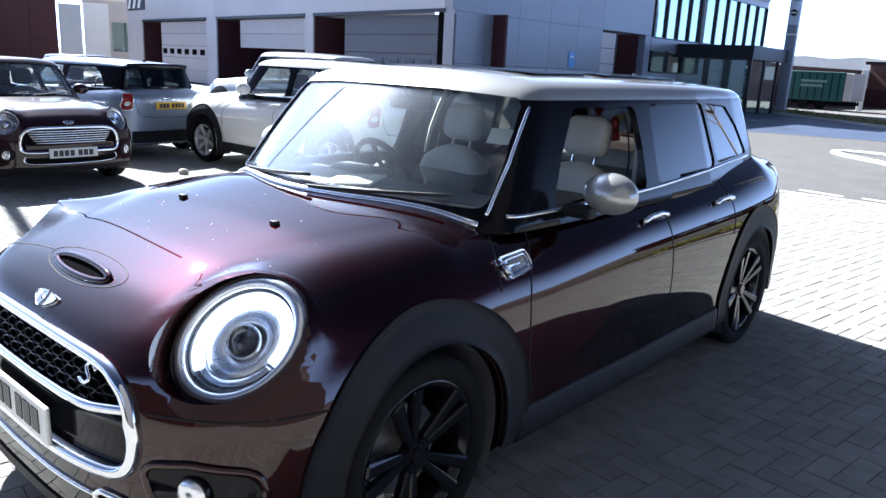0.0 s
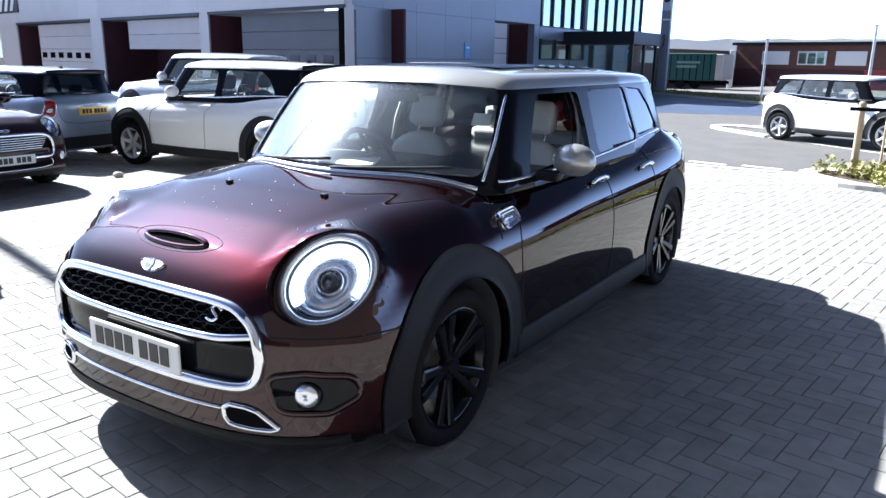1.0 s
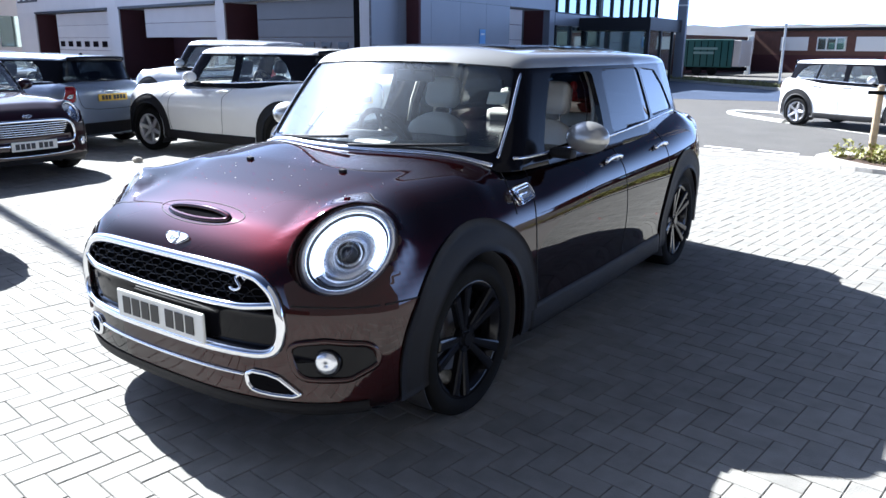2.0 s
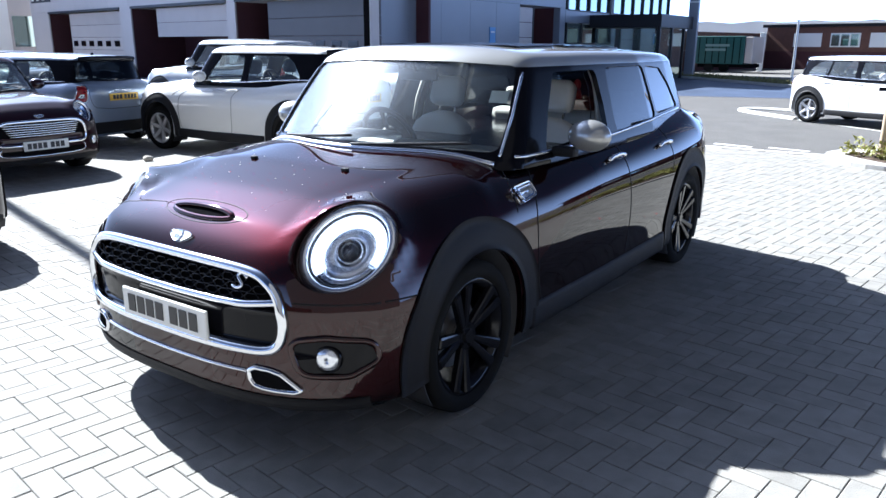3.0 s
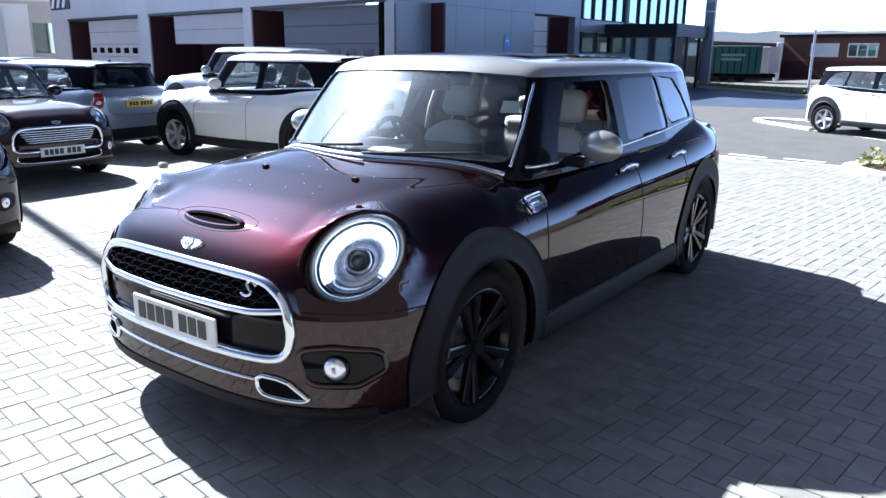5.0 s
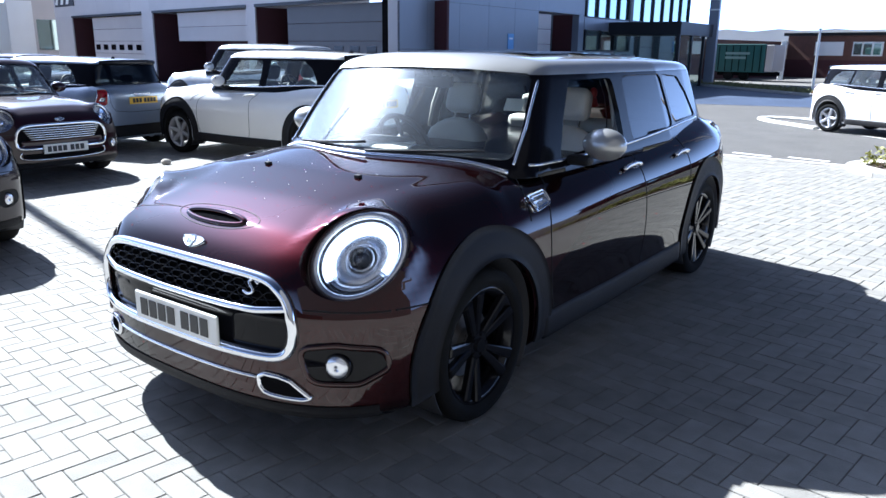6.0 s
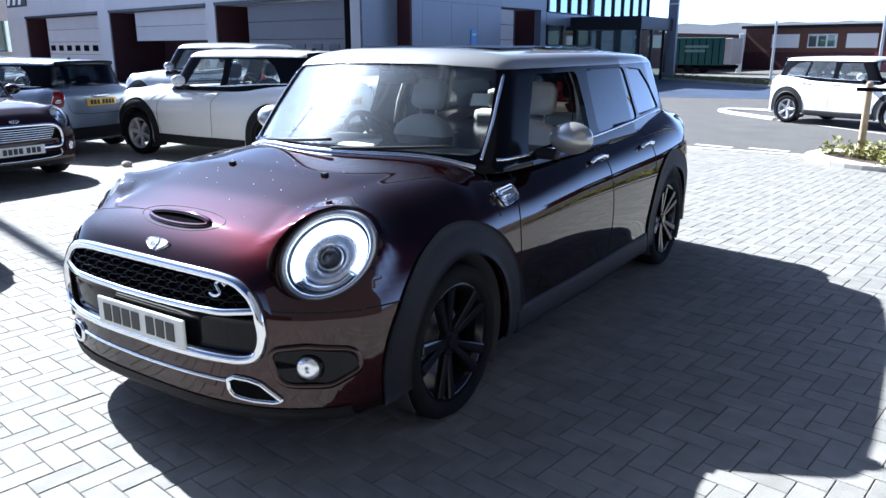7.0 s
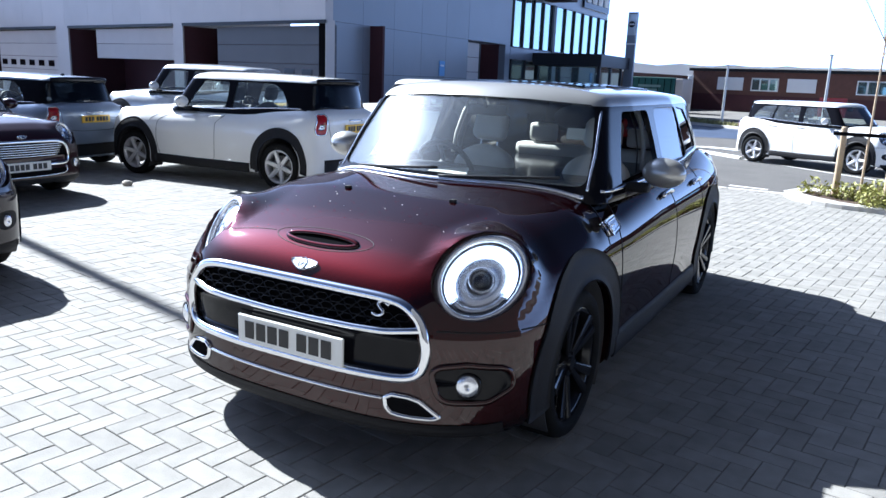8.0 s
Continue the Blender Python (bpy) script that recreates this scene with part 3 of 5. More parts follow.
def car(name, label, m, paint_mat, roof_mat, s=(1, 1, 1), hero=False, five_door=True, rim_mat=None, spokes=5, double=False, wheel_r=.30, plate=None, open_window=False,
        arch_mat=None, mirror_mat=None, seats=None, simple=False, slatted=False, bumper_trim=True, pillar=None, nose=1.0, tail=1.0, setback=0.0):
    root = thing(name, label, "car", m)
    rim_mat, arch_mat, mirror_mat, pillar = rim_mat or M_RIMSILVER, arch_mat or M_PLASTIC, mirror_mat or paint_mat, pillar or M_PILLAR
    sc = np.array(s, float)
    nu, ns = (220, 150) if hero else ((96, 70) if simple else (110, 80))
    res = 1.0 if hero else 0.5

    def fit_model(v):
        v = np.array([tuple(q) for q in v], float).reshape(-1, 3)
        y = v[:, 1]
        v[:, 1] = np.where(y < -.36, -.36 + (y + .36) * nose, np.where(y > 3.0, 3.0 + (y - 3.0) * tail, y))
        if setback:
            ease = lambda a, b, q: np.clip((q - a) / (b - a), 0, 1) ** 2 * (3 - 2 * np.clip((q - a) / (b - a), 0, 1))
            v[:, 1] += setback * ease(-.4, .35, y) * (1 - ease(1.2, 2.6, y)) * ease(.78, .97, v[:, 2])
        return v * sc

    def put(nm, vf, material, parent=root, lab="", smooth=True):
        v, f = vf
        return raw(nm, fit_model(v), f, material, parent, lab, smooth)

    def place(nm, me, material, lab="", smooth=True, parent=root):
        v = np.empty(len(me.vertices) * 3)
        me.vertices.foreach_get("co", v)
        me.vertices.foreach_set("co", fit_model(v.reshape(-1, 3)).ravel())
        me.update()
        return link(nm, me, material, parent, lab, smooth)

    def sharp(ob, deg=35):
        mod = ob.modifiers.new("edges", "EDGE_SPLIT")
        mod.split_angle = radians(deg)
        return ob

    def line(nm, project, pts, width, height, material, closed=False, n=60, smooth=2, lab="", sink=.3):
        q = resample(pts, int(n * res) + 8, closed, smooth)
        p, nrm = project(q)
        return put(nm, sweep(p, nrm, width, height, closed, sink), material, root, lab)

    # lower body with arches, cabin well and lamp holes cut out
    me = solid(LOW, -.35, 2.95, .55, nu, ns)
    cut = bpy.data.meshes.new("cutter")
    bm = bmesh.new()
    for y in (0.0, 2.67):
        for sg in (-1, 1):
            add_cyl(bm, (sg * .60, y, .335), (sg * 1.2, y, .335), .357, n=48)
    bmesh.ops.recalc_face_normals(bm, faces=bm.faces)
    bm.to_mesh(cut)
    bm.free()
    me = boolean(me, cut)
    bm = bmesh.new()
    add_box(bm, (-.70, .62, .36), (.70, 3.05, 1.5), .04)
    cut = bpy.data.meshes.new("cutter")
    bm.to_mesh(cut)
    bm.free()
    me = boolean(me, cut)
    rim_y = lambda x: .272 + .28 * (x / .72) ** 2
    xs = np.linspace(-.62, .62, 15)
    me = boolean(me, prism([(x, rim_y(x)) for x in xs] + [(.62, .70), (-.62, .70)], "z", .84, 1.5))
    if not simple:
        bm = bmesh.new()
        for sg in (-1, 1):
            for prof in ([(.001, -.09), (.001, .25), (.150, .25), (.150, -.09)], [(.001, -.010), (.001, .24), (.182, .24), (.182, -.010)]):
                bm.from_mesh(mesh_of(*lamp_turn(prof, sg, 48)))
        bmesh.ops.recalc_face_normals(bm, faces=bm.faces)
        cut = bpy.data.meshes.new("cutter")
        bm.to_mesh(cut)
        bm.free()
        me = boolean(me, cut, hole=True)
        me = boolean(me, prism(mirrored([(0, .69), (.41, .688), (.485, .672), (.535, .62), (.555, .54), (.545, .475), (.51, .447), (.40, .443), (0, .443)]), "y", -1.2, -.70))
    body = sharp(place("body", main_piece(me), paint_mat, "glossy painted steel body shell"))
    # cabin: roof and pillars round the window openings
    outer = solid(CAB, 1.0, 2.55, 1.14, nu, ns)
    inner = solid(lambda p: CAB(p) + .030, 1.0, 2.55, 1.14, nu, ns)
    bm = bmesh.new()
    bm.from_mesh(inner)
    bmesh.ops.reverse_faces(bm, faces=bm.faces)
    bm.from_mesh(outer)
    shell = bpy.data.meshes.new("shell")
    bm.to_mesh(shell)
    bm.free()
    bm = bmesh.new()
    add_box(bm, (-1.2, -.3, .5), (1.2, 4, .93))
    low = bpy.data.meshes.new("cutter")
    bm.to_mesh(low)
    bm.free()
    shell = boolean(shell, low)
    side_windows = [WIN_F, WIN_R, WIN_Q] if five_door else [WIN_F, WIN_LONG]
    for w in side_windows:
        shell = boolean(shell, prism(round_poly(w, r=.05), "x", -1.2, 1.2))
    screen = round_poly(mirrored(SCREEN), r=.05)
    shell = boolean(shell, prism(screen, "y", -.2, .93))
    tail_pane = round_poly([(-.56, 1.06), (.56, 1.06), (.50, 1.33), (-.50, 1.33)], 48, 3) if hero else round_poly([(-.64, 1.05), (.64, 1.05), (.57, 1.345), (-.57, 1.345)], r=.06)
    shell = boolean(shell, prism(tail_pane, "y", 2.72, 4))
    bm = bmesh.new()
    v = add_box(bm, (-1.2, -.3, 1.366), (1.2, 4, 2.2))
    lid = bpy.data.meshes.new("cutter")
    bm.to_mesh(lid)
    bm.free()
    roof = hollow(boolean(shell, lid, "INTERSECT"), CAB, .05)
    rest = hollow(boolean(shell, lid, "DIFFERENCE"), CAB, .05)
    sharp(place("roof", roof, roof_mat, "painted metal roof panel"))
    sharp(place("window_frame", rest, pillar, "gloss black window pillars and frame"))
    # glass
    thin = [solid(lambda p, q=q: CAB(p) + q, 1.0, 2.55, 1.14, nu, ns) for q in (.012, .008)]
    bm = bmesh.new()
    bm.from_mesh(thin[0])
    bmesh.ops.reverse_faces(bm, faces=bm.faces)
    bm.from_mesh(thin[1])
    pane = bpy.data.meshes.new("pane")
    bm.to_mesh(pane)
    bm.free()

    def glazing(nm, cutter, material, lab):
        ob = place(nm, hollow(boolean(pane.copy(), cutter, "INTERSECT"), CAB, .03), material, lab)
        ob.visible_shadow = False
        return ob
    grow = lambda w, k: [tuple(np.mean(w, 0) + (np.asarray(q) - np.mean(w, 0)) * k) for q in w]
    glazing("windscreen", prism(grow(screen, 1.015), "y", -.2, .93), M_SCREEN, "clear curved windscreen, slightly dusty")
    for i, w in enumerate(side_windows):
        for sg in (-1, 1):
            if i == 0 and open_window and sg > 0:
                continue
            glazing("side_window", prism(grow(round_poly(w, r=.05), 1.03), "x", *((.3, 1.2) if sg > 0 else (-1.2, -.3))), M_GLASS if i == 0 else (M_TINT if hero else M_GLASS), "side window pane")
    glazing("rear_window", prism(grow(tail_pane, 1.03), "y", 2.72, 4), M_TINT, "rear window pane")
    # belt strip, door and bonnet gaps
    for sg in (-1, 1):
        side = lambda q, sg=sg: on_side(q, sg)
        cab = lambda q, sg=sg: on_side(q, sg, CAB)
        line("belt_strip", cab, [(.50, .982), (.86, .983), (1.23, .988), (1.63, .996), (2.22, 1.024), (2.6, 1.037), (2.92, 1.043)], .015, .010, M_CHROME, n=70, smooth=1, lab="chrome belt-line strip")
        if not simple:
            gaps = [[(.66, .955), (.56, .86), (.50, .76), (.485, .62), (.50, .45), (.56, .30)], [(1.55, .97), (1.585, .86), (1.59, .70), (1.585, .45), (1.56, .28)],
                    [(.50, .968), (.42, .92), (.365, .84), (.345, .775)]]
            if five_door:
                gaps.append([(2.28, 1.01), (2.33, .88), (2.33, .76), (2.30, .70)])
            for g in gaps:
                line("panel_gap", side, g, .007, .0022, M_SEAM, n=40)
            line("sill_trim", side, [(.45, .275), (1.2, .262), (2.2, .262)], .12, .012, arch_mat, n=40, smooth=0, lab="black plastic sill trim")
            for y in ((1.47, 2.22) if five_door else (1.47,)):
                q = resample([(y - .115, .868), (y - .05, .878), (y + .05, .882), (y + .10, .874)], 14)
                p, nrm = side(q)
                put("door_handle", sweep(p, nrm, .026, .030, False, -.15), M_CHROME if hero else paint_mat, root, "chrome door handle")
        for y in (0.0, 2.67):
            a0, a1 = (-12, 196) if y else (-16, 192)
            uv = annulus((y + .025, .325), .354, .478, a0, a1, 48 if hero else 28, 5)
            put("wheel_arch_trim", sheet(side, uv, .010, .03), arch_mat, root, "black plastic wheel arch trim")
            ring = [(.02, sg * .605), (.352, sg * .605), (.3545, sg * .875), (.349, sg * .875), (.347, sg * .61), (.02, sg * .61)]
            put("arch_liner", lathe_on(ring, (0, y, .335), (1, 0, 0), 40, -36, 216), M_DARKTRIM)
            wheel(root, sg * .770 * s[0], y * s[1], wheel_r, .225 if hero else .19, rim_mat, spokes, double)
    # bonnet edge round the nose
    if not simple:
        for sg in (-1, 1):
            fr = [(sg * x, z) for x, z in ((.60, .612), (.70, .608), (.78, .604), (.82, .602))]
            line("panel_gap", on_front, fr, .006, .002, M_SEAM, n=24)
            line("panel_gap", lambda q, sg=sg: on_side(q, sg), [(-.50, .603), (-.40, .602), (-.34, .600)], .006, .002, M_SEAM, n=16)
    # grille
    outline = mirrored(GRILLE)
    if not simple:
        line("grille_surround", on_front, outline, .036, .022, M_CHROME, True, 160, 2, "chrome grille surround")
        back = round_poly([(x * .97, .566 + (z - .566) * .97) for x, z in outline], 80, 1)
        uv = fan(back, 8)
        put("grille_backing", sheet(lambda q: (on_front(q)[0] + np.array((0, .045, 0)), on_front(q)[1]), uv, 0, .01), M_DARKIN, root, "black grille cavity")
        if slatted:
            for i in range(6):
                z = .67 - i * .026
                hw = .50 - .018 * i
                line("grille_slat", lambda q: (on_front(q)[0] + np.array((0, .006, 0)), on_front(q)[1]), [(-hw, z), (0, z - .004), (hw, z)], .012, .008, M_CHROME, n=40, smooth=0, lab="chrome grille slat")
            uv = np.stack(np.meshgrid(np.linspace(-.52, .52, 24), np.linspace(.45, .53, 4), indexing="ij"), -1)
            put("bumper_panel", sheet(on_front, uv, .0, .02), paint_mat, root)
            low = [(-.52, .40), (-.56, .345), (-.50, .300), (0, .290), (.50, .300), (.56, .345), (.52, .40)]
            # flush panel; the intake's dark depth is only its colour
            uv = np.stack(np.meshgrid(np.linspace(-.52, .52, 24), np.linspace(.300, .372, 4), indexing="ij"), -1)
            put("lower_grille", sheet(on_front, uv, .004, .01), M_DARKIN, root, "flush black panel painting in the lower intake's shade")
            line("intake_trim", on_front, low, .014, .010, M_CHROME, n=60, smooth=2, lab="thin chrome trim round the lower intake")
        else:
            line("grille_bar", on_front, [(-.558, .612), (-.40, .592), (0, .582), (.40, .592), (.558, .612)], .026, .016, M_CHROME, n=90, smooth=1, lab="chrome grille bar")
            uv = np.stack(np.meshgrid(np.linspace(-1, 1, 40), np.linspace(0, 1, 6), indexing="ij"), -1)
            wx = .568 - .032 * (1 - uv[..., 1]) ** 2
            uv2 = np.stack([uv[..., 0] * wx, .444 + uv[..., 1] * .136], -1)
            put("grille_panel", sheet(lambda q: (on_front(q)[0] + np.array((0, .012, 0)), on_front(q)[1]), uv2, 0, .01), M_GLOSSBLACK, root, "glossy dark lower grille panel")
            # honeycomb of the upper grille
            vs, fs = [], []
            for r in range(3):
                for c in range(-8, 9):
                    cx, cz = (c + .5 * (r % 2)) * .064, .674 - r * .027 - .012 * (1 - abs(c / 9))
                    if abs(cx) > .50 - .02 * r or (r == 0 and abs(cx) > .44):
                        continue
                    hexa = [(cx + .028 * math.cos(q) * 1.1, cz + .0135 * math.sin(q)) for q in np.radians(np.arange(0, 360, 60))]
                    p, nrm = on_front(np.array(hexa))
                    p = p + np.array((0, .012, 0))
                    v, f = sweep(p, nrm, .006, .008, True)
                    o = len(vs)
                    vs += list(v)
                    fs += [tuple(i + o for i in q) for q in f]
            put("grille_mesh", (vs, fs), M_GLOSSBLACK, root, "gloss black honeycomb grille")
    # lamps
    for sg in (-1, 1):
        fr = on_front
        c, ax = (LAMP_C[0] * sg, LAMP_C[1], LAMP_C[2]), (LAMP_N[0] * sg, LAMP_N[1], LAMP_N[2])
        if simple:
            put("headlamp", lamp_turn([(.002, -.02), (.002, .016), (.09, .012), (.15, .002), (.15, -.02)], sg, 24), M_SATIN, root, "round headlamp")
            continue
        n = 72 if hero else 36
        lamp = put("headlamp", lamp_turn([(.002, -.075), (.002, -.065), (.07, -.060), (.125, -.035), (.147, -.012), (.151, -.012), (.151, -.075)], sg, n), M_SATIN, root,
                   "round headlamp with bright reflector bowl")
        put("lamp_ring", lamp_turn([(.143, -.012), (.144, .006), (.150, .013), (.162, .013), (.171, .006), (.176, -.006), (.181, -.03), (.143, -.03)], sg, n), M_BOWL, lamp, "bright satin chrome headlamp ring")
        if hero:
            put("lamp_collar", lamp_turn([(.177, .000), (.186, -.003), (.196, -.016), (.202, -.045), (.177, -.045)], sg, n), paint_mat, lamp, "painted collar round the headlamp")
        put("lamp_bezel", lamp_turn([(.134, -.016), (.136, -.008), (.146, -.004), (.146, -.016)], sg, n), M_GLOSSBLACK, lamp, "black lamp bezel")
        if hero:
            put("daylight_ring", lamp_turn([(.104, -.030), (.106, -.016), (.130, -.014), (.132, -.030)], sg, 60, -75, 172), M_DRL, lamp, "glowing white daylight ring")
            put("indicator_segment", lamp_turn([(.104, -.034), (.106, -.022), (.130, -.020), (.132, -.034)], sg, 30, 177, 280), M_SATIN, lamp, "silver indicator segment")
            put("lamp_bowl", lamp_turn([(.040, -.060), (.044, -.046), (.098, -.026), (.102, -.040)], sg, n), M_BOWL, lamp, "silver reflector bowl")
        bm = bmesh.new()
        bmesh.ops.create_icosphere(bm, subdivisions=3, radius=.042 if hero else .06, matrix=Matrix.Translation(Vector(c) - Vector(ax) * .048))
        me2 = bpy.data.meshes.new("projector")
        bm.to_mesh(me2)
        bm.free()
        place("projector", me2, M_GLOSSBLACK if hero else M_SATIN, "dark projector lens", True, lamp)
        if hero:
            ring_c = LAMP_C - LAMP_N * .030
            ring_v, ring_f = lathe_on([(.040, -.012), (.040, .006), (.047, .008), (.050, -.012)], ring_c, LAMP_N, 40)
            put("projector_ring", (ring_v * np.array((sg, 1, 1)), ring_f if sg > 0 else [q[::-1] for q in ring_f]), M_CHROME, lamp, "chrome projector ring")
        lens = put("lamp_lens", lamp_turn([(.002, .016), (.07, .013), (.12, .005), (.146, -.004), (.145, -.007), (.118, .001), (.07, .010), (.002, .013)], sg, n), M_LENS, lamp, "clear domed lamp lens")
        lens.visible_shadow = False
        # fog lamp in its housing
        h = round_poly([(sg * .615, .475), (sg * .745, .485), (sg * .80, .46), (sg * .80, .38), (sg * .70, .345), (sg * .625, .37)], 30, 2)
        if hero:
            # plate lies on the bumper; its black colour imitates a shaded recess
            h = round_poly([(sg * .585, .478), (sg * .70, .492), (sg * .81, .470), (sg * .825, .395), (sg * .76, .345), (sg * .62, .352)], r=.05)
            put("fog_housing", sheet(fr, fan(h, 8), .002, .01), M_GLOSSBLACK, root, "gloss black plate giving the fog lamp recess its darkness")
            q = resample(h, 60, True)
            pp, nn = fr(q)
            put("fog_housing_lip", sweep(pp, nn, .022, .010, True), paint_mat, root, "painted lip round the fog lamp recess")
        else:
            put("fog_housing", sheet(fr, fan(h, 6), .003, .01), M_PLASTIC, root, "black fog lamp housing")
        fp, fn = fr(np.array([(sg * .703, .413)]))
        fog_ax = fn[0] + np.array((0, -.5, 0))
        fog = put("fog_lamp", lathe_on([(.001, -.02), (.001, .016), (.024, .0145), (.038, .009), (.043, .003), (.043, -.02)], fp[0], fog_ax, 32), M_BOWL, root, "round silver fog lamp")
        put("fog_ring", lathe_on([(.042, -.02), (.042, .008), (.046, .010), (.050, .007), (.054, -.02)], fp[0], fog_ax, 32), M_CHROME if slatted else M_GLOSSBLACK, fog)
    # bumper
    if not simple:
        if bumper_trim:
            line("bumper_strip", on_front, [(-.425, .345), (0, .340), (.425, .345)], .012, .010, M_CHROME, n=70, smooth=0, lab="thin chrome bumper strip")
            for sg in (-1, 1):
                v = [(sg * x, z) for x, z in VENT]
                line("vent_surround", on_front, v, .018, .014, M_CHROME, True, 50, 1, "chrome brake vent surround")
                # vent is not cut in; its dark inside is painted by a plate
                put("brake_vent", sheet(on_front, fan(round_poly(v, 30, 1), 5), .004, .006), M_DARKIN, root, "flush black plate painting in the vent's shade")
        uv = np.stack(np.meshgrid(np.linspace(-.80, .80, 60), np.linspace(.205, .262, 4), indexing="ij"), -1)
        put("lower_intake", sheet(on_front, uv, .005, .01), M_PLASTIC, root, "black lower bumper lip")
    # number plates
    def number_plate(project, z, material, yflip, dx=0.0):
        pr, nr = project(np.array([(0.0, z)]))
        y = fit_model(pr)[0][1] / s[1] + yflip * .018
        bm = bmesh.new()
        add_box(bm, (dx - .255, y - .006, z - .0555), (dx + .255, y + .006, z + .0555), .004)
        bmesh.ops.scale(bm, vec=(1, s[1], s[2]), verts=bm.verts)
        pl = part("number_plate", bm, material, root, "number plate with dark bars")
        x = dx - .215
        for i in range(0 if simple else 7):
            bm = bmesh.new()
            add_box(bm, (x, y + yflip * .0062, z - .034), (x + .045, y + yflip * .009, z + .034))
            bmesh.ops.scale(bm, vec=(1, s[1], s[2]), verts=bm.verts)
            part("plate_bar", bm, M_INK, pl)
            x += .0575 + (.028 if i == 3 else 0)
    number_plate(on_front, .494 if hero else .418, M_PLATE, -1, .03 if hero else 0.0)
    number_plate(on_rear, .72 if hero else .80, M_PLATEY, 1)
    # badge, tail lamps
    if not simple:
        put("bonnet_badge", sheet(on_front, fan(round_poly([(-.075, .764), (-.03, .772), (.03, .772), (.075, .764), (.03, .742), (0, .736), (-.03, .742)], 30, 1), 5), .010, .012), M_BOWL, root, "winged bright badge, plain")
        put("badge_disc", sheet(on_front, annulus((0, .755), .002, .017, 0, 360, 24, 4), .014, .01), M_SATIN, root)
    for sg in (-1, 1):
        rr = lambda q: on_rear(q)
        t = round_poly([(sg * .60, .985), (sg * .715, .975), (sg * .775, .80), (sg * .755, .735), (sg * .635, .74)], r=.045)
        tl = put("tail_lamp", sheet(rr, fan(t, 5), .012, .02), M_TAIL, root, "red tail lamp")
        q = resample(t, 40, True)
        pp, nn = rr(q)
        put("tail_lamp_ring", sweep(pp, nn, .020, .016, True), M_CHROME, tl)
        if not hero and not simple:
            m2 = np.asarray(t).mean(0)
            put("reversing_lens", sheet(rr, fan([tuple(m2 + (np.asarray(q) - m2) * np.array((.5, .28)) - np.array((0, .02))) for q in t], 3), .016, .008), M_SATIN, tl)
        # door mirror
        bm = bmesh.new()
        bmesh.ops.create_uvsphere(bm, u_segments=28, v_segments=18, radius=1.0)
        for q in bm.verts:
            q.co.y = max(q.co.y, -9) if q.co.y < 0 else q.co.y * .6
        bmesh.ops.scale(bm, vec=(.108, .085, .074), verts=bm.verts)
        bmesh.ops.rotate(bm, matrix=Matrix.Rotation(radians(-6 * sg), 3, "Z"), verts=bm.verts)
        bmesh.ops.translate(bm, vec=(sg * .962, .835 + setback, 1.062), verts=bm.verts)
        bmesh.ops.scale(bm, vec=sc, verts=bm.verts)
        mir = part("door_mirror", bm, mirror_mat, root, "rounded door mirror cap", smooth=True)
        bm = bmesh.new()
        add_box(bm, (sg * .78, .80 + setback, .955), (sg * .90, .87 + setback, 1.005), .02, seg=2)
        bmesh.ops.scale(bm, vec=sc, verts=bm.verts)
        part("mirror_arm", bm, M_PLASTIC, mir)
        bm = bmesh.new()
        add_box(bm, (sg * .885, .857 + setback, 1.018), (sg * 1.035, .863 + setback, 1.106), .003)
        bmesh.ops.scale(bm, vec=sc, verts=bm.verts)
        part("mirror_glass", bm, M_CHROME, mir)
    # cabin
    lt = seats or M_LEATHER
    if not simple:
        for x in (-.36, .40):
            seat(root, x * s[0], 1.42 * s[1], 1.02 * s[2], True, lt)
        bm = bmesh.new()
        add_box(bm, (-.60, 2.10, .45), (.60, 2.55, .64), .05, seg=2)
        add_box(bm, (-.60, 2.50, .60), (.60, 2.64, 1.02), .05, seg=2)
        for x in (-.38, .38):
            add_box(bm, (x - .11, 2.52, 1.03), (x + .11, 2.60, 1.17), .035, seg=2)
        bmesh.ops.scale(bm, vec=sc, verts=bm.verts)
        part("rear_bench", bm, lt, root, "leather rear bench seat", smooth=True)
        bm = bmesh.new()
        add_box(bm, (-.69, .60, .70), (.69, .86, .975), .05, seg=3)
        add_box(bm, (-.52, .78, .93), (-.20, .92, 1.0), .03, seg=2)
        top = [(x, rim_y(x) + .01) for x in xs] + [(.61, .70), (-.61, .70)]
        bm.from_mesh(prism(top, "z", .85, .972))
        bmesh.ops.scale(bm, vec=sc, verts=bm.verts)
        bmesh.ops.translate(bm, vec=(0, setback * s[1], 0), verts=bm.verts)
        part("dashboard", bm, M_GREYTRIM, root, "grey dashboard", smooth=True)
        bm = bmesh.new()
        n, k = 36, 8
        vv = [((.175 + .016 * math.cos(b)) * math.cos(a), (.175 + .016 * math.cos(b)) * math.sin(a), .016 * math.sin(b)) for a in np.linspace(0, 2 * math.pi, n, endpoint=False) for b in np.linspace(0, 2 * math.pi, k, endpoint=False)]
        tilt = Matrix.Translation((-.36 * s[0], (1.0 + setback) * s[1], .955 * s[2])) @ Matrix.Rotation(radians(-62), 4, "X")
        wh = raw("steering_wheel", [(tilt @ Vector(q)) * 1 for q in vv], grid_faces(n, k, True, True), M_DARKTRIM, root, "dark leather steering wheel")
        bm = bmesh.new()
        add_cyl(bm, (0, 0, -.03), (0, 0, .02), .055, n=20)
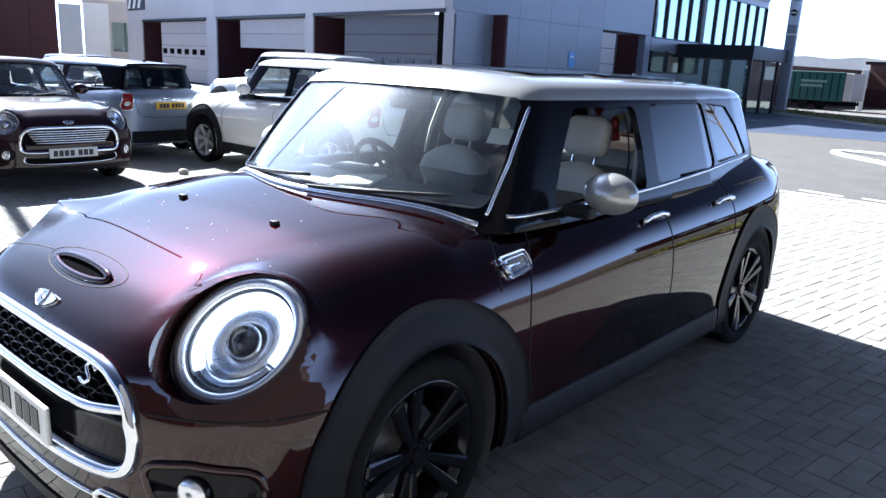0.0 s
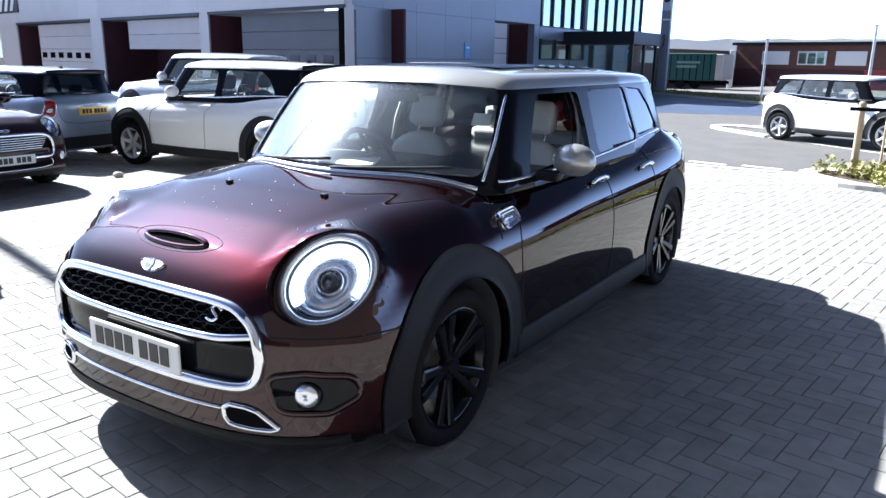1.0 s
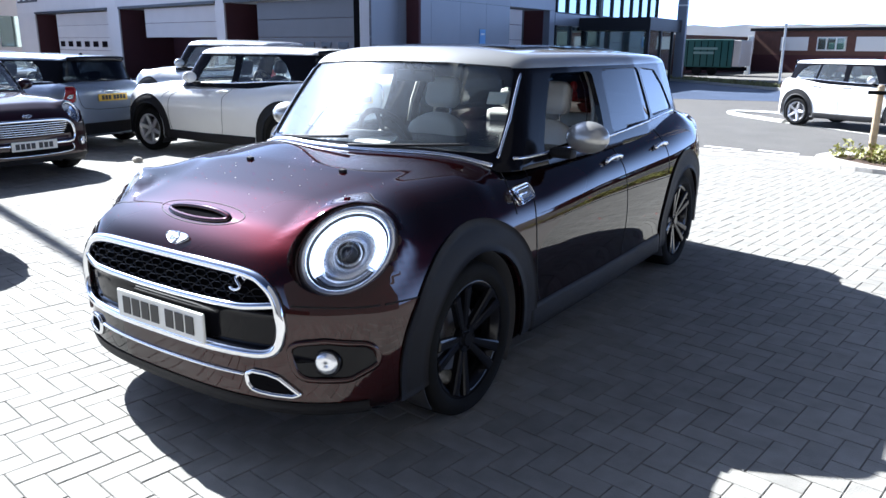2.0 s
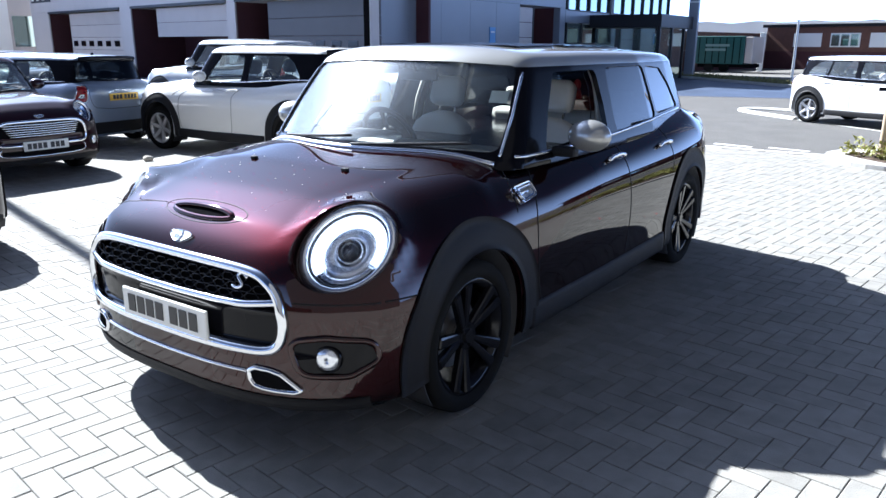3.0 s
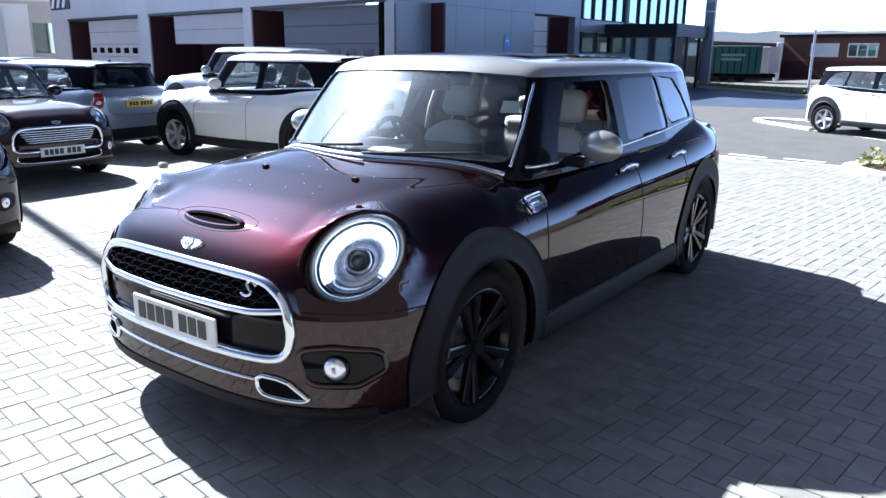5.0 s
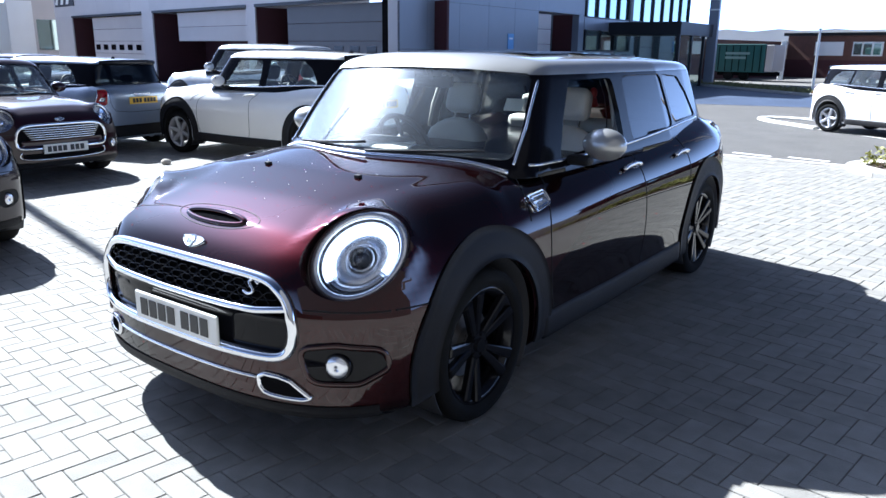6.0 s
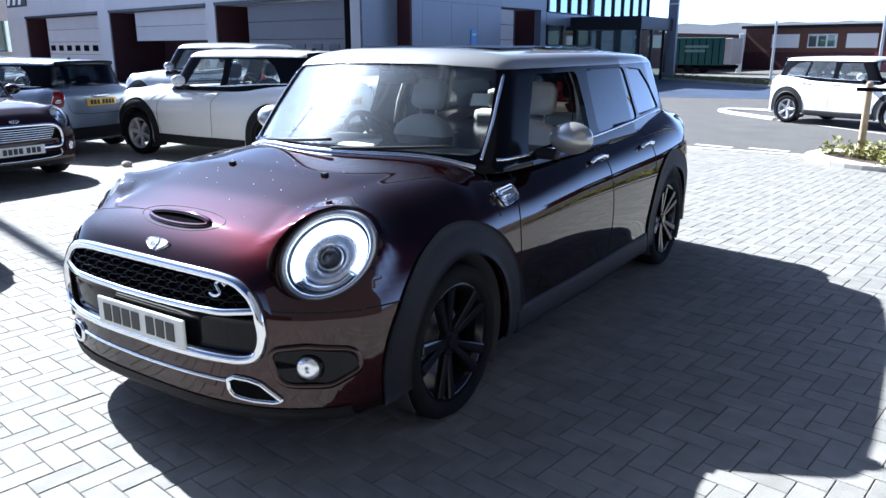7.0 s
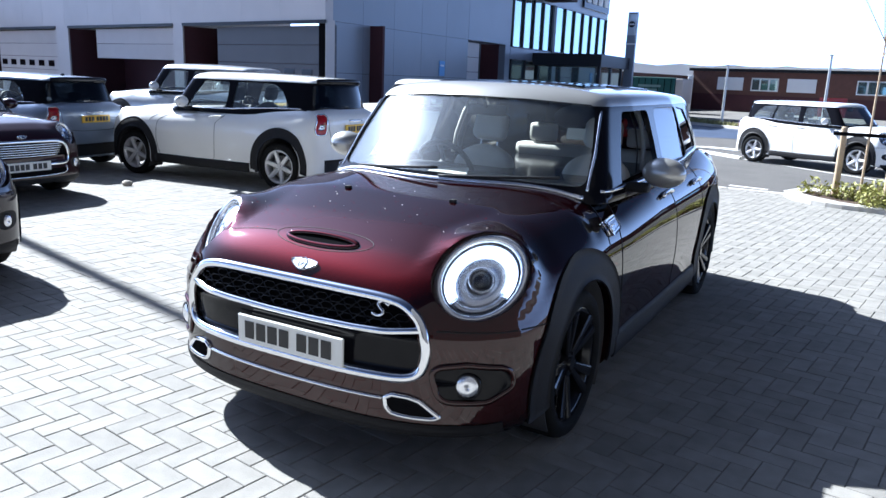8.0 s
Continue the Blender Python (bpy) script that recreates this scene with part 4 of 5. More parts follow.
        for a in (0, 120, 240):
            add_box(bm, (.04, -.014, -.008), (.17, .014, .008), .004, Matrix.Rotation(radians(a - 90), 4, "Z"))
        bmesh.ops.transform(bm, matrix=tilt, verts=bm.verts)
        part("wheel_boss", bm, M_DARKTRIM, wh)
        bm = bmesh.new()
        add_box(bm, (-.12, .79, 1.285), (.12, .815, 1.345), .012, seg=2)
        add_cyl(bm, (0, .78, 1.33), (0, .74, 1.385), .01, n=8)
        bmesh.ops.scale(bm, vec=sc, verts=bm.verts)
        bmesh.ops.translate(bm, vec=(0, setback * s[1], 0), verts=bm.verts)
        part("rear_view_mirror", bm, M_DARKTRIM, root)
    if not hero and not simple:
        hatch = lambda q: on_rear(q, CAB)
        line("roof_spoiler", hatch, [(-.52, 1.372), (-.3, 1.386), (.3, 1.386), (.52, 1.372)], .07, .055, pillar, n=40, smooth=1, lab="dark roof spoiler over the rear window")
        uv = np.stack(np.meshgrid(np.linspace(-.66, .66, 30), np.linspace(.24, .42, 5), indexing="ij"), -1)
        put("rear_bumper_insert", sheet(on_rear, uv, .006, .02), M_PLASTIC, root, "black lower rear bumper")
        line("hatch_gap", on_rear, [(-.60, 1.0), (-.58, .74), (-.50, .62), (.50, .62), (.58, .74), (.60, 1.0)], .007, .002, M_SEAM, n=60, smooth=1)
        p, nrm = on_rear(resample([(-.16, .90), (.16, .90)], 12))
        put("hatch_handle", sweep(p, nrm, .03, .02), M_CHROME, root, "chrome tailgate handle bar")
    # wipers and roof fin
    if not simple:
        for a, b in (((-.50, 1.005), (.02, 1.045)), ((.05, 1.01), (.58, 1.035))):
            q = resample([a, b], 12)
            p, nrm = on_front(q, CAB)
            put("wiper", sweep(p + nrm * .008, nrm, .009, .011), M_DARKTRIM, root, "black wiper arm")
        bm = bmesh.new()
        add_box(bm, (-.018, 2.66, 1.41), (.018, 2.80, 1.475), .012)
        for q in bm.verts:
            if q.co.z > 1.44:
                q.co.y = 2.76 + (q.co.y - 2.73) * .35
                q.co.x *= .5
        bmesh.ops.scale(bm, vec=sc, verts=bm.verts)
        part("roof_aerial", bm, M_GLOSSBLACK if not hero else M_SILVER, root, "small shark-fin aerial")
    if hero:
        # glass sunroof in two panels
        for y0, y1 in ((1.02, 1.50), (1.60, 2.42)):
            outline_r = round_poly([(-.45, y0), (.45, y0), (.43, y1), (-.43, y1)], r=.05)
            put("sunroof_panel", sheet(lambda q: on_top(q, CAB), fan(outline_r, 8), .010, .014), M_GLOSSBLACK, root, "dark glass sunroof panel")
        # bonnet scoop, washer jets, side scuttles, screen sticker
        oval = lambda w, d, y: np.array([(w * math.cos(q), y + d * math.sin(q)) for q in np.linspace(0, 2 * math.pi, 72, endpoint=False)])
        line("panel_gap", on_top, oval(.235, .058, -.588), .004, .0015, M_SEAM, True, 90, 0)
        # no hole is cut: a flush black plate paints in the opening's shade
        put("bonnet_scoop", sheet(on_top, fan(oval(.160, .019, -.600), 8), .0035, .006), M_DARKIN, root, "flush black plate painting in the scoop's shaded opening")
        p, nrm = on_top(oval(.168, .026, -.599))
        hood = np.clip((p[:, 1] + .60) / .03, 0, 1)[:, None] * np.array((0, -.010, .008))
        put("scoop_lip", sweep(p + hood, nrm, .022, .010, True), paint_mat, root, "rounded painted lip round the scoop")
        line("panel_gap", on_top, [(-.55, -.62), (-.44, -.60), (-.30, -.585), (-.25, -.585)], .004, .0015, M_SEAM, n=30)
        for x in (-.222, .325):
            p, nrm = on_top(np.array([(x, -.137)]))
            bm = bmesh.new()
            add_box(bm, (x - .014, p[0][1] - .012, p[0][2] - .004), (x + .014, p[0][1] + .012, p[0][2] + .012), .005, seg=2)
            part("washer_jet", bm, M_PLASTIC, root, "black washer jet")
        for sg in (-1, 1):
            q = round_poly([(.365, .864), (.535, .872), (.530, .816), (.390, .800)], r=.022)
            sc_ = put("side_scuttle", sheet(lambda u, sg=sg: on_side(u, sg), fan(q, 5), .016, .02), M_CHROME, root, "chrome side scuttle with indicator")
            q = round_poly([(.386, .853), (.515, .860), (.511, .827), (.403, .814)], r=.015)
            put("scuttle_insert", sheet(lambda u, sg=sg: on_side(u, sg), fan(q, 5), .019, .006), M_SATIN, sc_)
        q = resample([(.428, .682), (.403, .694), (.378, .684), (.398, .670), (.418, .658), (.398, .642), (.368, .650)], 24, False, 2)
        p, nrm = on_front(q)
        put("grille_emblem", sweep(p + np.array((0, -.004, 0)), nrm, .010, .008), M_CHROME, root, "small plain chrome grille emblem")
        bm = bmesh.new()
        bmesh.ops.create_icosphere(bm, subdivisions=3, radius=.028, matrix=Matrix.Translation((.50, 1.66, 1.245)) @ Matrix.Diagonal((.8, .8, 1.15, 1)))
        add_cyl(bm, (.50, 1.66, 1.215), (.50, 1.67, 1.17), .020, .027, 16)
        part("red_item", bm, M_RED, root, "small red rounded item behind the seat", smooth=True)
        # belt hanging at the door pillar, cream pillar trim, tax paper in the screen corner
        for sg in (-1, 1):
            q = [Vector((sg * .645, 1.64, .98)), Vector((sg * .635, 1.665, 1.12)), Vector((sg * .60, 1.69, 1.25)), Vector((sg * .56, 1.70, 1.33))]
            nrm = [(-sg * .9, -.3, .2)] * 4
            put("pillar_trim", sweep([tuple(u) for u in q], nrm, .07, .02), M_LEATHER, root, "cream pillar trim")
            put("seat_belt", sweep([tuple(u + Vector((-sg * .03, -.03, -.02))) for u in q], nrm, .045, .004), M_DARKTRIM, root, "dark seat belt")
        bm = bmesh.new()
        add_box(bm, (-.045, -.0015, -.035), (.045, .0015, .035), 0, pose(.53, .735, 1.225, -42, 0, 12))
        part("screen_paper", bm, M_PAPER, root, "small white paper behind the windscreen")
        bm = bmesh.new()
        add_box(bm, (-.11, -.10, 0), (.11, .10, .012), .004, pose(-.12, .60, .978, 3, -4, 25))
        part("dash_papers", bm, M_PAPER, root, "white papers lying on the dashboard")
        # white specks modelled for the sun glints and dust on the bonnet
        rng = np.random.RandomState(3)
        spots, _ = on_top(np.column_stack([rng.uniform(-.55, .62, 34), rng.uniform(-.60, .18, 34)]))
        bm = bmesh.new()
        for q in spots:
            r = rng.uniform(.0010, .0032)
            bmesh.ops.create_icosphere(bm, subdivisions=1, radius=r, matrix=Matrix.Translation(tuple(q)) @ Matrix.Diagonal((1.2, 1, .6, 1)))
        part("dried_drops", bm, M_OFFWHITE, root, "tiny pale specks on the bonnet", kind="stuff")
        # A-pillar bright strip and cowl strip
        for sg in (-1, 1):
            q = resample([(sg * .705, .985), (sg * .688, 1.15), (sg * .650, 1.34)], 24)
            p, nrm = on_front(q, CAB)
            put("pillar_strip", sweep(p, nrm, .012, .006), M_CHROME, root, "bright windscreen pillar strip")
        gx = np.linspace(-.70, .70, 70)
        zz = np.linspace(.93, 1.06, 60)
        foot = []
        for x in gx:
            line_p = on_front(np.stack([np.full(60, x), zz], -1), CAB)[0]
            inside = LOW(line_p) < 0
            foot.append((x, zz[inside].max() if inside.any() else .97))
        foot = np.array(foot)
        foot[:, 1] = np.convolve(np.pad(foot[:, 1], 3, "edge"), np.ones(7) / 7, "valid") + .006
        p, nrm = on_front(foot, CAB)
        put("cowl_strip", sweep(p, nrm, .021, .011), M_BOWL, root, "bright strip at the windscreen base")
    return root


hero = car("estate_car", "dark burgundy estate car with silver roof parked on block paving", None, M_MAROON, M_SILVER, hero=True, rim_mat=M_RIMBLACK, spokes=5, double=True, wheel_r=.318,
           open_window=True, mirror_mat=M_SILVER)


# ---- ground ----
def flat(name, poly, z, material, label, kind="structure", category=""):
    v = [(x, y, z) for x, y in poly]
    return raw(name, v, [tuple(range(len(v)))], material, None, label, False, kind=kind, category=category)


flat("ground", [(-400, -400), (400, -400), (400, 500), (-400, 500)], -.05, M_GROUND, "pale worn ground reaching the horizon", category="ground")
flat("paving_bed", [(-30, -12), (14, -12), (14, 9.15), (-30, 9.15)], -.006, M_JOINT, "sandy jointing bed under the paving", category="paving")
flat("road", [(-30, 9.15), (40, 9.15), (40, 21.9), (-1.5, 21.9), (-30, 12.5)], -.008, M_ASPHALT, "worn grey asphalt access road", category="road")
flat("road_dark", [(-30, 12.5), (-1.5, 21.9), (40, 21.9), (40, 23.0), (3.0, 24.2), (-4.0, 29.6), (-12, 38), (-30, 38)], -.004, M_TARMAC, "dark tarmac forecourt, tinted blue for reflected sky", category="road")


def stripe(name, a, b, w, label, z=-.003):
    a, b = Vector(a), Vector(b)
    d = (b - a).normalized()
    n = Vector((-d.y, d.x)) * w / 2
    return flat(name, [tuple(q) for q in (a - n, b - n, b + n, a + n)], z, M_LINE, label, "structure", "road marking")


for x in (-4.42, -3.62, -2.60, -1.72, -.84, -.04, .76):
    stripe("road_dash", (x, 9.62), (x + .58, 9.52), .10, "white painted give-way dash on asphalt")


def herringbone(x0, x1, y0, y1, angle, length=.2, width=.1):
    """Rectangles (centre, turn) of a herringbone bond that fill a box."""
    c, s = math.cos(angle), math.sin(angle)
    out = []
    reach = int(max(x1 - x0, y1 - y0) / width * 1.5)
    mx, my = (x0 + x1) / 2, (y0 + y1) / 2
    for i in range(-reach, reach):
        for j in range(-reach // 2, reach // 2):
            # one L-shaped pair per lattice cell
            u, v = i * width + j * 2 * width, i * width - j * 2 * width
            for (du, dv, turn) in ((length / 2, width / 2, 0), (width / 2 + 0, width + length / 2, 1)):
                a, b = u + du, v + dv
                x, y = mx + a * c - b * s, my + a * s + b * c
                if x0 < x < x1 and y0 < y < y1:
                    out.append((x, y, angle + turn * math.pi / 2))
    return out


def block_shape(length=.2, width=.1, gap=.0024, cham=.0028, top=0.0, low=-.009):
    hl, hw = length / 2 - gap / 2, width / 2 - gap / 2
    rings = [(hl, hw, low), (hl, hw, top - cham), (hl - cham, hw - cham, top)]
    v = [(sx * a, sy * b, z) for a, b, z in rings for sx, sy in ((-1, -1), (1, -1), (1, 1), (-1, 1))]
    f = [(k * 4 + i, k * 4 + (i + 1) % 4, k * 4 + 4 + (i + 1) % 4, k * 4 + 4 + i) for k in range(2) for i in range(4)] + [(8, 9, 10, 11)]
    return np.array(v), f


def paving():
    angle = radians(-8)
    blocks = herringbone(-15.5, 7.0, -6.0, 9.1, angle)
    bv, bf = block_shape()
    near = sorted(blocks, key=lambda q: (q[0] - .35) ** 2 + (q[1] + 1.25) ** 2)[:300]
    chosen = set(near)
    shape_mesh = bpy.data.meshes.new("paver")
    shape_mesh.from_pydata([tuple(map(float, q)) for q in bv], [], bf)
    shape_mesh.materials.append(M_BLOCK)
    base = thing("paving", "pale concrete block paving laid in herringbone", "paving", None, "structure")
    rng = np.random.RandomState(4)
    for x, y, a in near:
        ob = new("paver", shape_mesh)
        ob.parent = base
        ob.matrix_world = pose(x, y, rng.uniform(-.0012, .0012), rng.uniform(-.35, .35), rng.uniform(-.35, .35), math.degrees(a))
    rest = np.array([q for q in blocks if q not in chosen])
    n = len(rest)
    c, s = np.cos(rest[:, 2])[:, None], np.sin(rest[:, 2])[:, None]
    x = rest[:, 0:1] + bv[None, :, 0] * c - bv[None, :, 1] * s
    y = rest[:, 1:2] + bv[None, :, 0] * s + bv[None, :, 1] * c
    tx, ty = rng.uniform(-.006, .006, (n, 1)), rng.uniform(-.006, .006, (n, 1))
    z = bv[None, :, 2] + rng.uniform(-.0012, .0012, (n, 1)) + (x - rest[:, 0:1]) * tx + (y - rest[:, 1:2]) * ty
    v = np.stack([x, y, z], -1).reshape(-1, 3)
    k = len(bv)
    f = (np.array(bf)[None] + (np.arange(n) * k)[:, None, None]).reshape(-1, 4)
    me = bpy.data.meshes.new("pavers_joined")
    me.from_pydata(v.tolist(), [], f.tolist())
    link("pavers", me, M_BLOCK, base, "", False, kind="stuff")
    edge = thing("paving_edge", "row of pale concrete edging blocks along the road", "kerb", None, "structure")
    for i in range(60):
        box("edging_block", (-9.6 + i * .3, 9.12, -.02), (-9.604 + i * .3 + .3, 9.26, .006), M_KERB, edge, bevel=.006)


# ---- the parked cars ----
def heading(hx, hy):
    return math.degrees(math.atan2(hx, -hy))


R56 = (.93, .925, .985)
SMALL = dict(five_door=False, setback=.24, seats=M_DARKTRIM, bumper_trim=False, nose=.64, tail=.70)
car("hatchback", "dark plum hatchback with slatted chrome grille and white number plate", pose(-6.53, 1.82, 0, 0, 0, heading(1, .04)), M_PLUM, M_PLUM, (.89, .90, .90), wheel_r=.28, slatted=True, **SMALL)
car("hatchback", "near-black hatchback parked beside the burgundy car", pose(-3.78, -.6, 0, 0, 0, heading(1, -.08)), M_DARKBLUE, M_SILVER, R56, **SMALL)
car("hatchback", "white three-door hatchback with black wheel arches, silver wheels", pose(-7.13, 4.86, 0, 0, 0, heading(-1, -.077)), M_WHITE, M_WHITE, R56, spokes=6, **SMALL)
car("hatchback", "blue-grey hatchback seen from behind with yellow number plate", pose(-10.8, 3.46, 0, 0, 0, heading(-.986, -.168)), M_BLUEGREY, M_BLUEGREY, (.92, .92, .90), wheel_r=.28, **SMALL)
FAR = dict(five_door=False, setback=.24, simple=True, nose=.72, tail=.70)
car("hatchback", "light grey hatchback parked behind the white one", pose(-10.9, 7.5, 0, 0, 0, heading(-1, -.1)), M_GREYCAR, M_GREYCAR, (.93, .925, 1.06), **FAR)
car("hatchback", "white hatchback parked in the row behind", pose(-6.6, 8.9, 0, 0, 0, heading(-1, -.1)), M_WHITE, M_WHITE, R56, **FAR)
car("hatchback", "dark hatchback in the far row, roof showing", pose(-17.2, 7.5, 0, 0, 0, heading(1, 0)), M_PLUM, M_PLUM, (.90, .90, .86), **FAR)
car("crossover_car", "white five-door crossover with black wheel arches by the kerb", pose(1.95, 13.84, 0, 0, 0, heading(.887, -.463)), M_WHITE, M_WHITE, (.83, .826, .89), five_door=True,
    wheel_r=.272, seats=M_DARKTRIM, bumper_trim=False, spokes=5, nose=.75, tail=.8)


# ---- workshop and showroom ----
YARD_MARK = Vector((2.2, -2.5))
CORNER, ALONG = Vector((-12.45, 15.0)), Vector((-.987, .158)).normalized()
BACK = Vector((ALONG.y, -ALONG.x))
if BACK.y < 0:
    BACK = -BACK


def along(az):
    """Distance along the workshop front for a bearing from the yard mark."""
    d = Vector((math.sin(radians(az)), math.cos(radians(az))))
    q = CORNER - YARD_MARK
    return (q.x * d.y - q.y * d.x) / (ALONG.y * d.x - ALONG.x * d.y)


def slab(bm, s0, s1, z0, z1, d0, d1):
    """A box on the workshop front: from s0 to s1 along it, d0 to d1 behind it."""
    pts = [CORNER + ALONG * s + BACK * d for s, d in ((s0, d0), (s1, d0), (s1, d1), (s0, d1))]
    v = [bm.verts.new((p.x, p.y, z)) for z in (z0, z1) for p in pts]
    fs = [(0, 1, 2, 3), (4, 5, 6, 7), (0, 1, 5, 4), (1, 2, 6, 5), (2, 3, 7, 6), (3, 0, 4, 7)]
    faces = [bm.faces.new([v[i] for i in f]) for f in fs]
    bmesh.ops.recalc_face_normals(bm, faces=faces)


def slab_part(name, s0, s1, z0, z1, d0, d1, material, parent, label=""):
    bm = bmesh.new()
    slab(bm, s0, s1, z0, z1, d0, d1)
    return part(name, bm, material, parent, label)


def workshop():
    H, T = 5.45, 3.0
    root = thing("workshop_building", "grey metal-clad workshop with three roller door bays", "building")
    bays = [(along(-39.9), along(-49.6)), (along(-50.2), along(-56.6)), (along(-57.3), along(-61.7))]
    end = along(-62.7)
    cuts = [0.0] + [q for b in bays for q in b] + [end]
    for i in range(0, len(cuts), 2):
        slab_part("wall_pier", cuts[i], cuts[i + 1], -.05, T, 0, .35, M_CLAD, root)
    # cladding sheets above the doors
    n = 14
    for i in range(n):
        a, b = end * i / n, end * (i + 1) / n
        for z0, z1 in ((T, T + 1.2), (T + 1.2, H)):
            slab_part("cladding_panel", a + .003, b - .003, z0 + .003, z1 - .003, 0, .3, M_CLAD, root)
    slab_part("wall_core", 0.05, end - .05, T, H - .05, .05, .34, M_DARKIN, root)
    slab_part("parapet", -.05, end + .05, H, H + .12, -.04, .4, M_CLADB, root, "dark parapet capping")
    for k, (a, b) in enumerate(bays):
        w = b - a
        slab_part("door_lintel", a, b, T - .10, T, -.03, .06, M_MULLION, root)
        slab_part("bay_reveal", b - .03, b - .002, 0, T - .1, .06, 2.5, M_MAROONWALL, root)
        rows = 5
        x0, x1 = a + .02, b - w * .20
        for r in range(3 if k == 1 else 0, rows):
            z0, z1 = (T - .12) * r / rows, (T - .12) * (r + 1) / rows
            slab_part("door_section", x0, x1, z0 + .008, z1 - .008, .40, .45, M_DOORDARK if k == 0 else M_DOORP, root)
        zc = (T - .12) * 2.5 / rows
        m = 7
        for i in range(0 if k == 1 else m):
            u0, u1 = x0 + (x1 - x0) * (i + .22) / m, x0 + (x1 - x0) * (i + .78) / m
            slab_part("door_window", u0, u1, zc - .13, zc + .13, .385, .41, M_GLOSSBLACK, root, "dark door window")
        slab_part("bay_back", a, b, 0, T, 2.4, 2.5, M_MAROONWALL, root)
    slab_part("roof", 4.3, end - .1, H - .3, H - .2, .3, 22, M_CLADB, root)
    slab_part("end_wall", end - .3, end, 0, H, .3, 22, M_CLAD, root)
    # chevron sign near the far end
    s0 = end - 3.1
    panel = slab_part("chevron_sign", s0, end - .35, H - 1.95, H - .45, -.05, -.01, M_MULLION, root, "dark sign panel with white chevrons")
    for i in range(3):
        bm = bmesh.new()
        cx = s0 + .30 + i * .80
        for z0, z1, d0, d1 in ((H - 1.85, H - 1.2, .40, 0), (H - 1.2, H - .55, 0, .40)):
            pts = [(cx + d0, z0), (cx + d0 + .34, z0), (cx + d1 + .34, z1), (cx + d1, z1)]
            v = [bm.verts.new((*(CORNER + ALONG * s + BACK * d), z)) for d in (-.075, -.045) for s, z in pts]
            for f in ((0, 1, 2, 3), (4, 5, 6, 7), (0, 1, 5, 4), (1, 2, 6, 5), (2, 3, 7, 6), (3, 0, 4, 7)):
                bm.faces.new([v[q] for q in f])
        bmesh.ops.recalc_face_normals(bm, faces=bm.faces)
        part("chevron", bm, M_OFFWHITE, panel, "white chevron")
    for az in (-60.0, -53.4):
        s = along(az)
        lamp = slab_part("wall_lamp", s - .5, s + .5, H - .55, H - .47, -.9, -.6, M_MULLION, root, "dark floodlight on a bracket")
        slab_part("lamp_bracket", s - .04, s + .04, H - .52, H - .48, -.62, .0, M_MULLION, lamp)


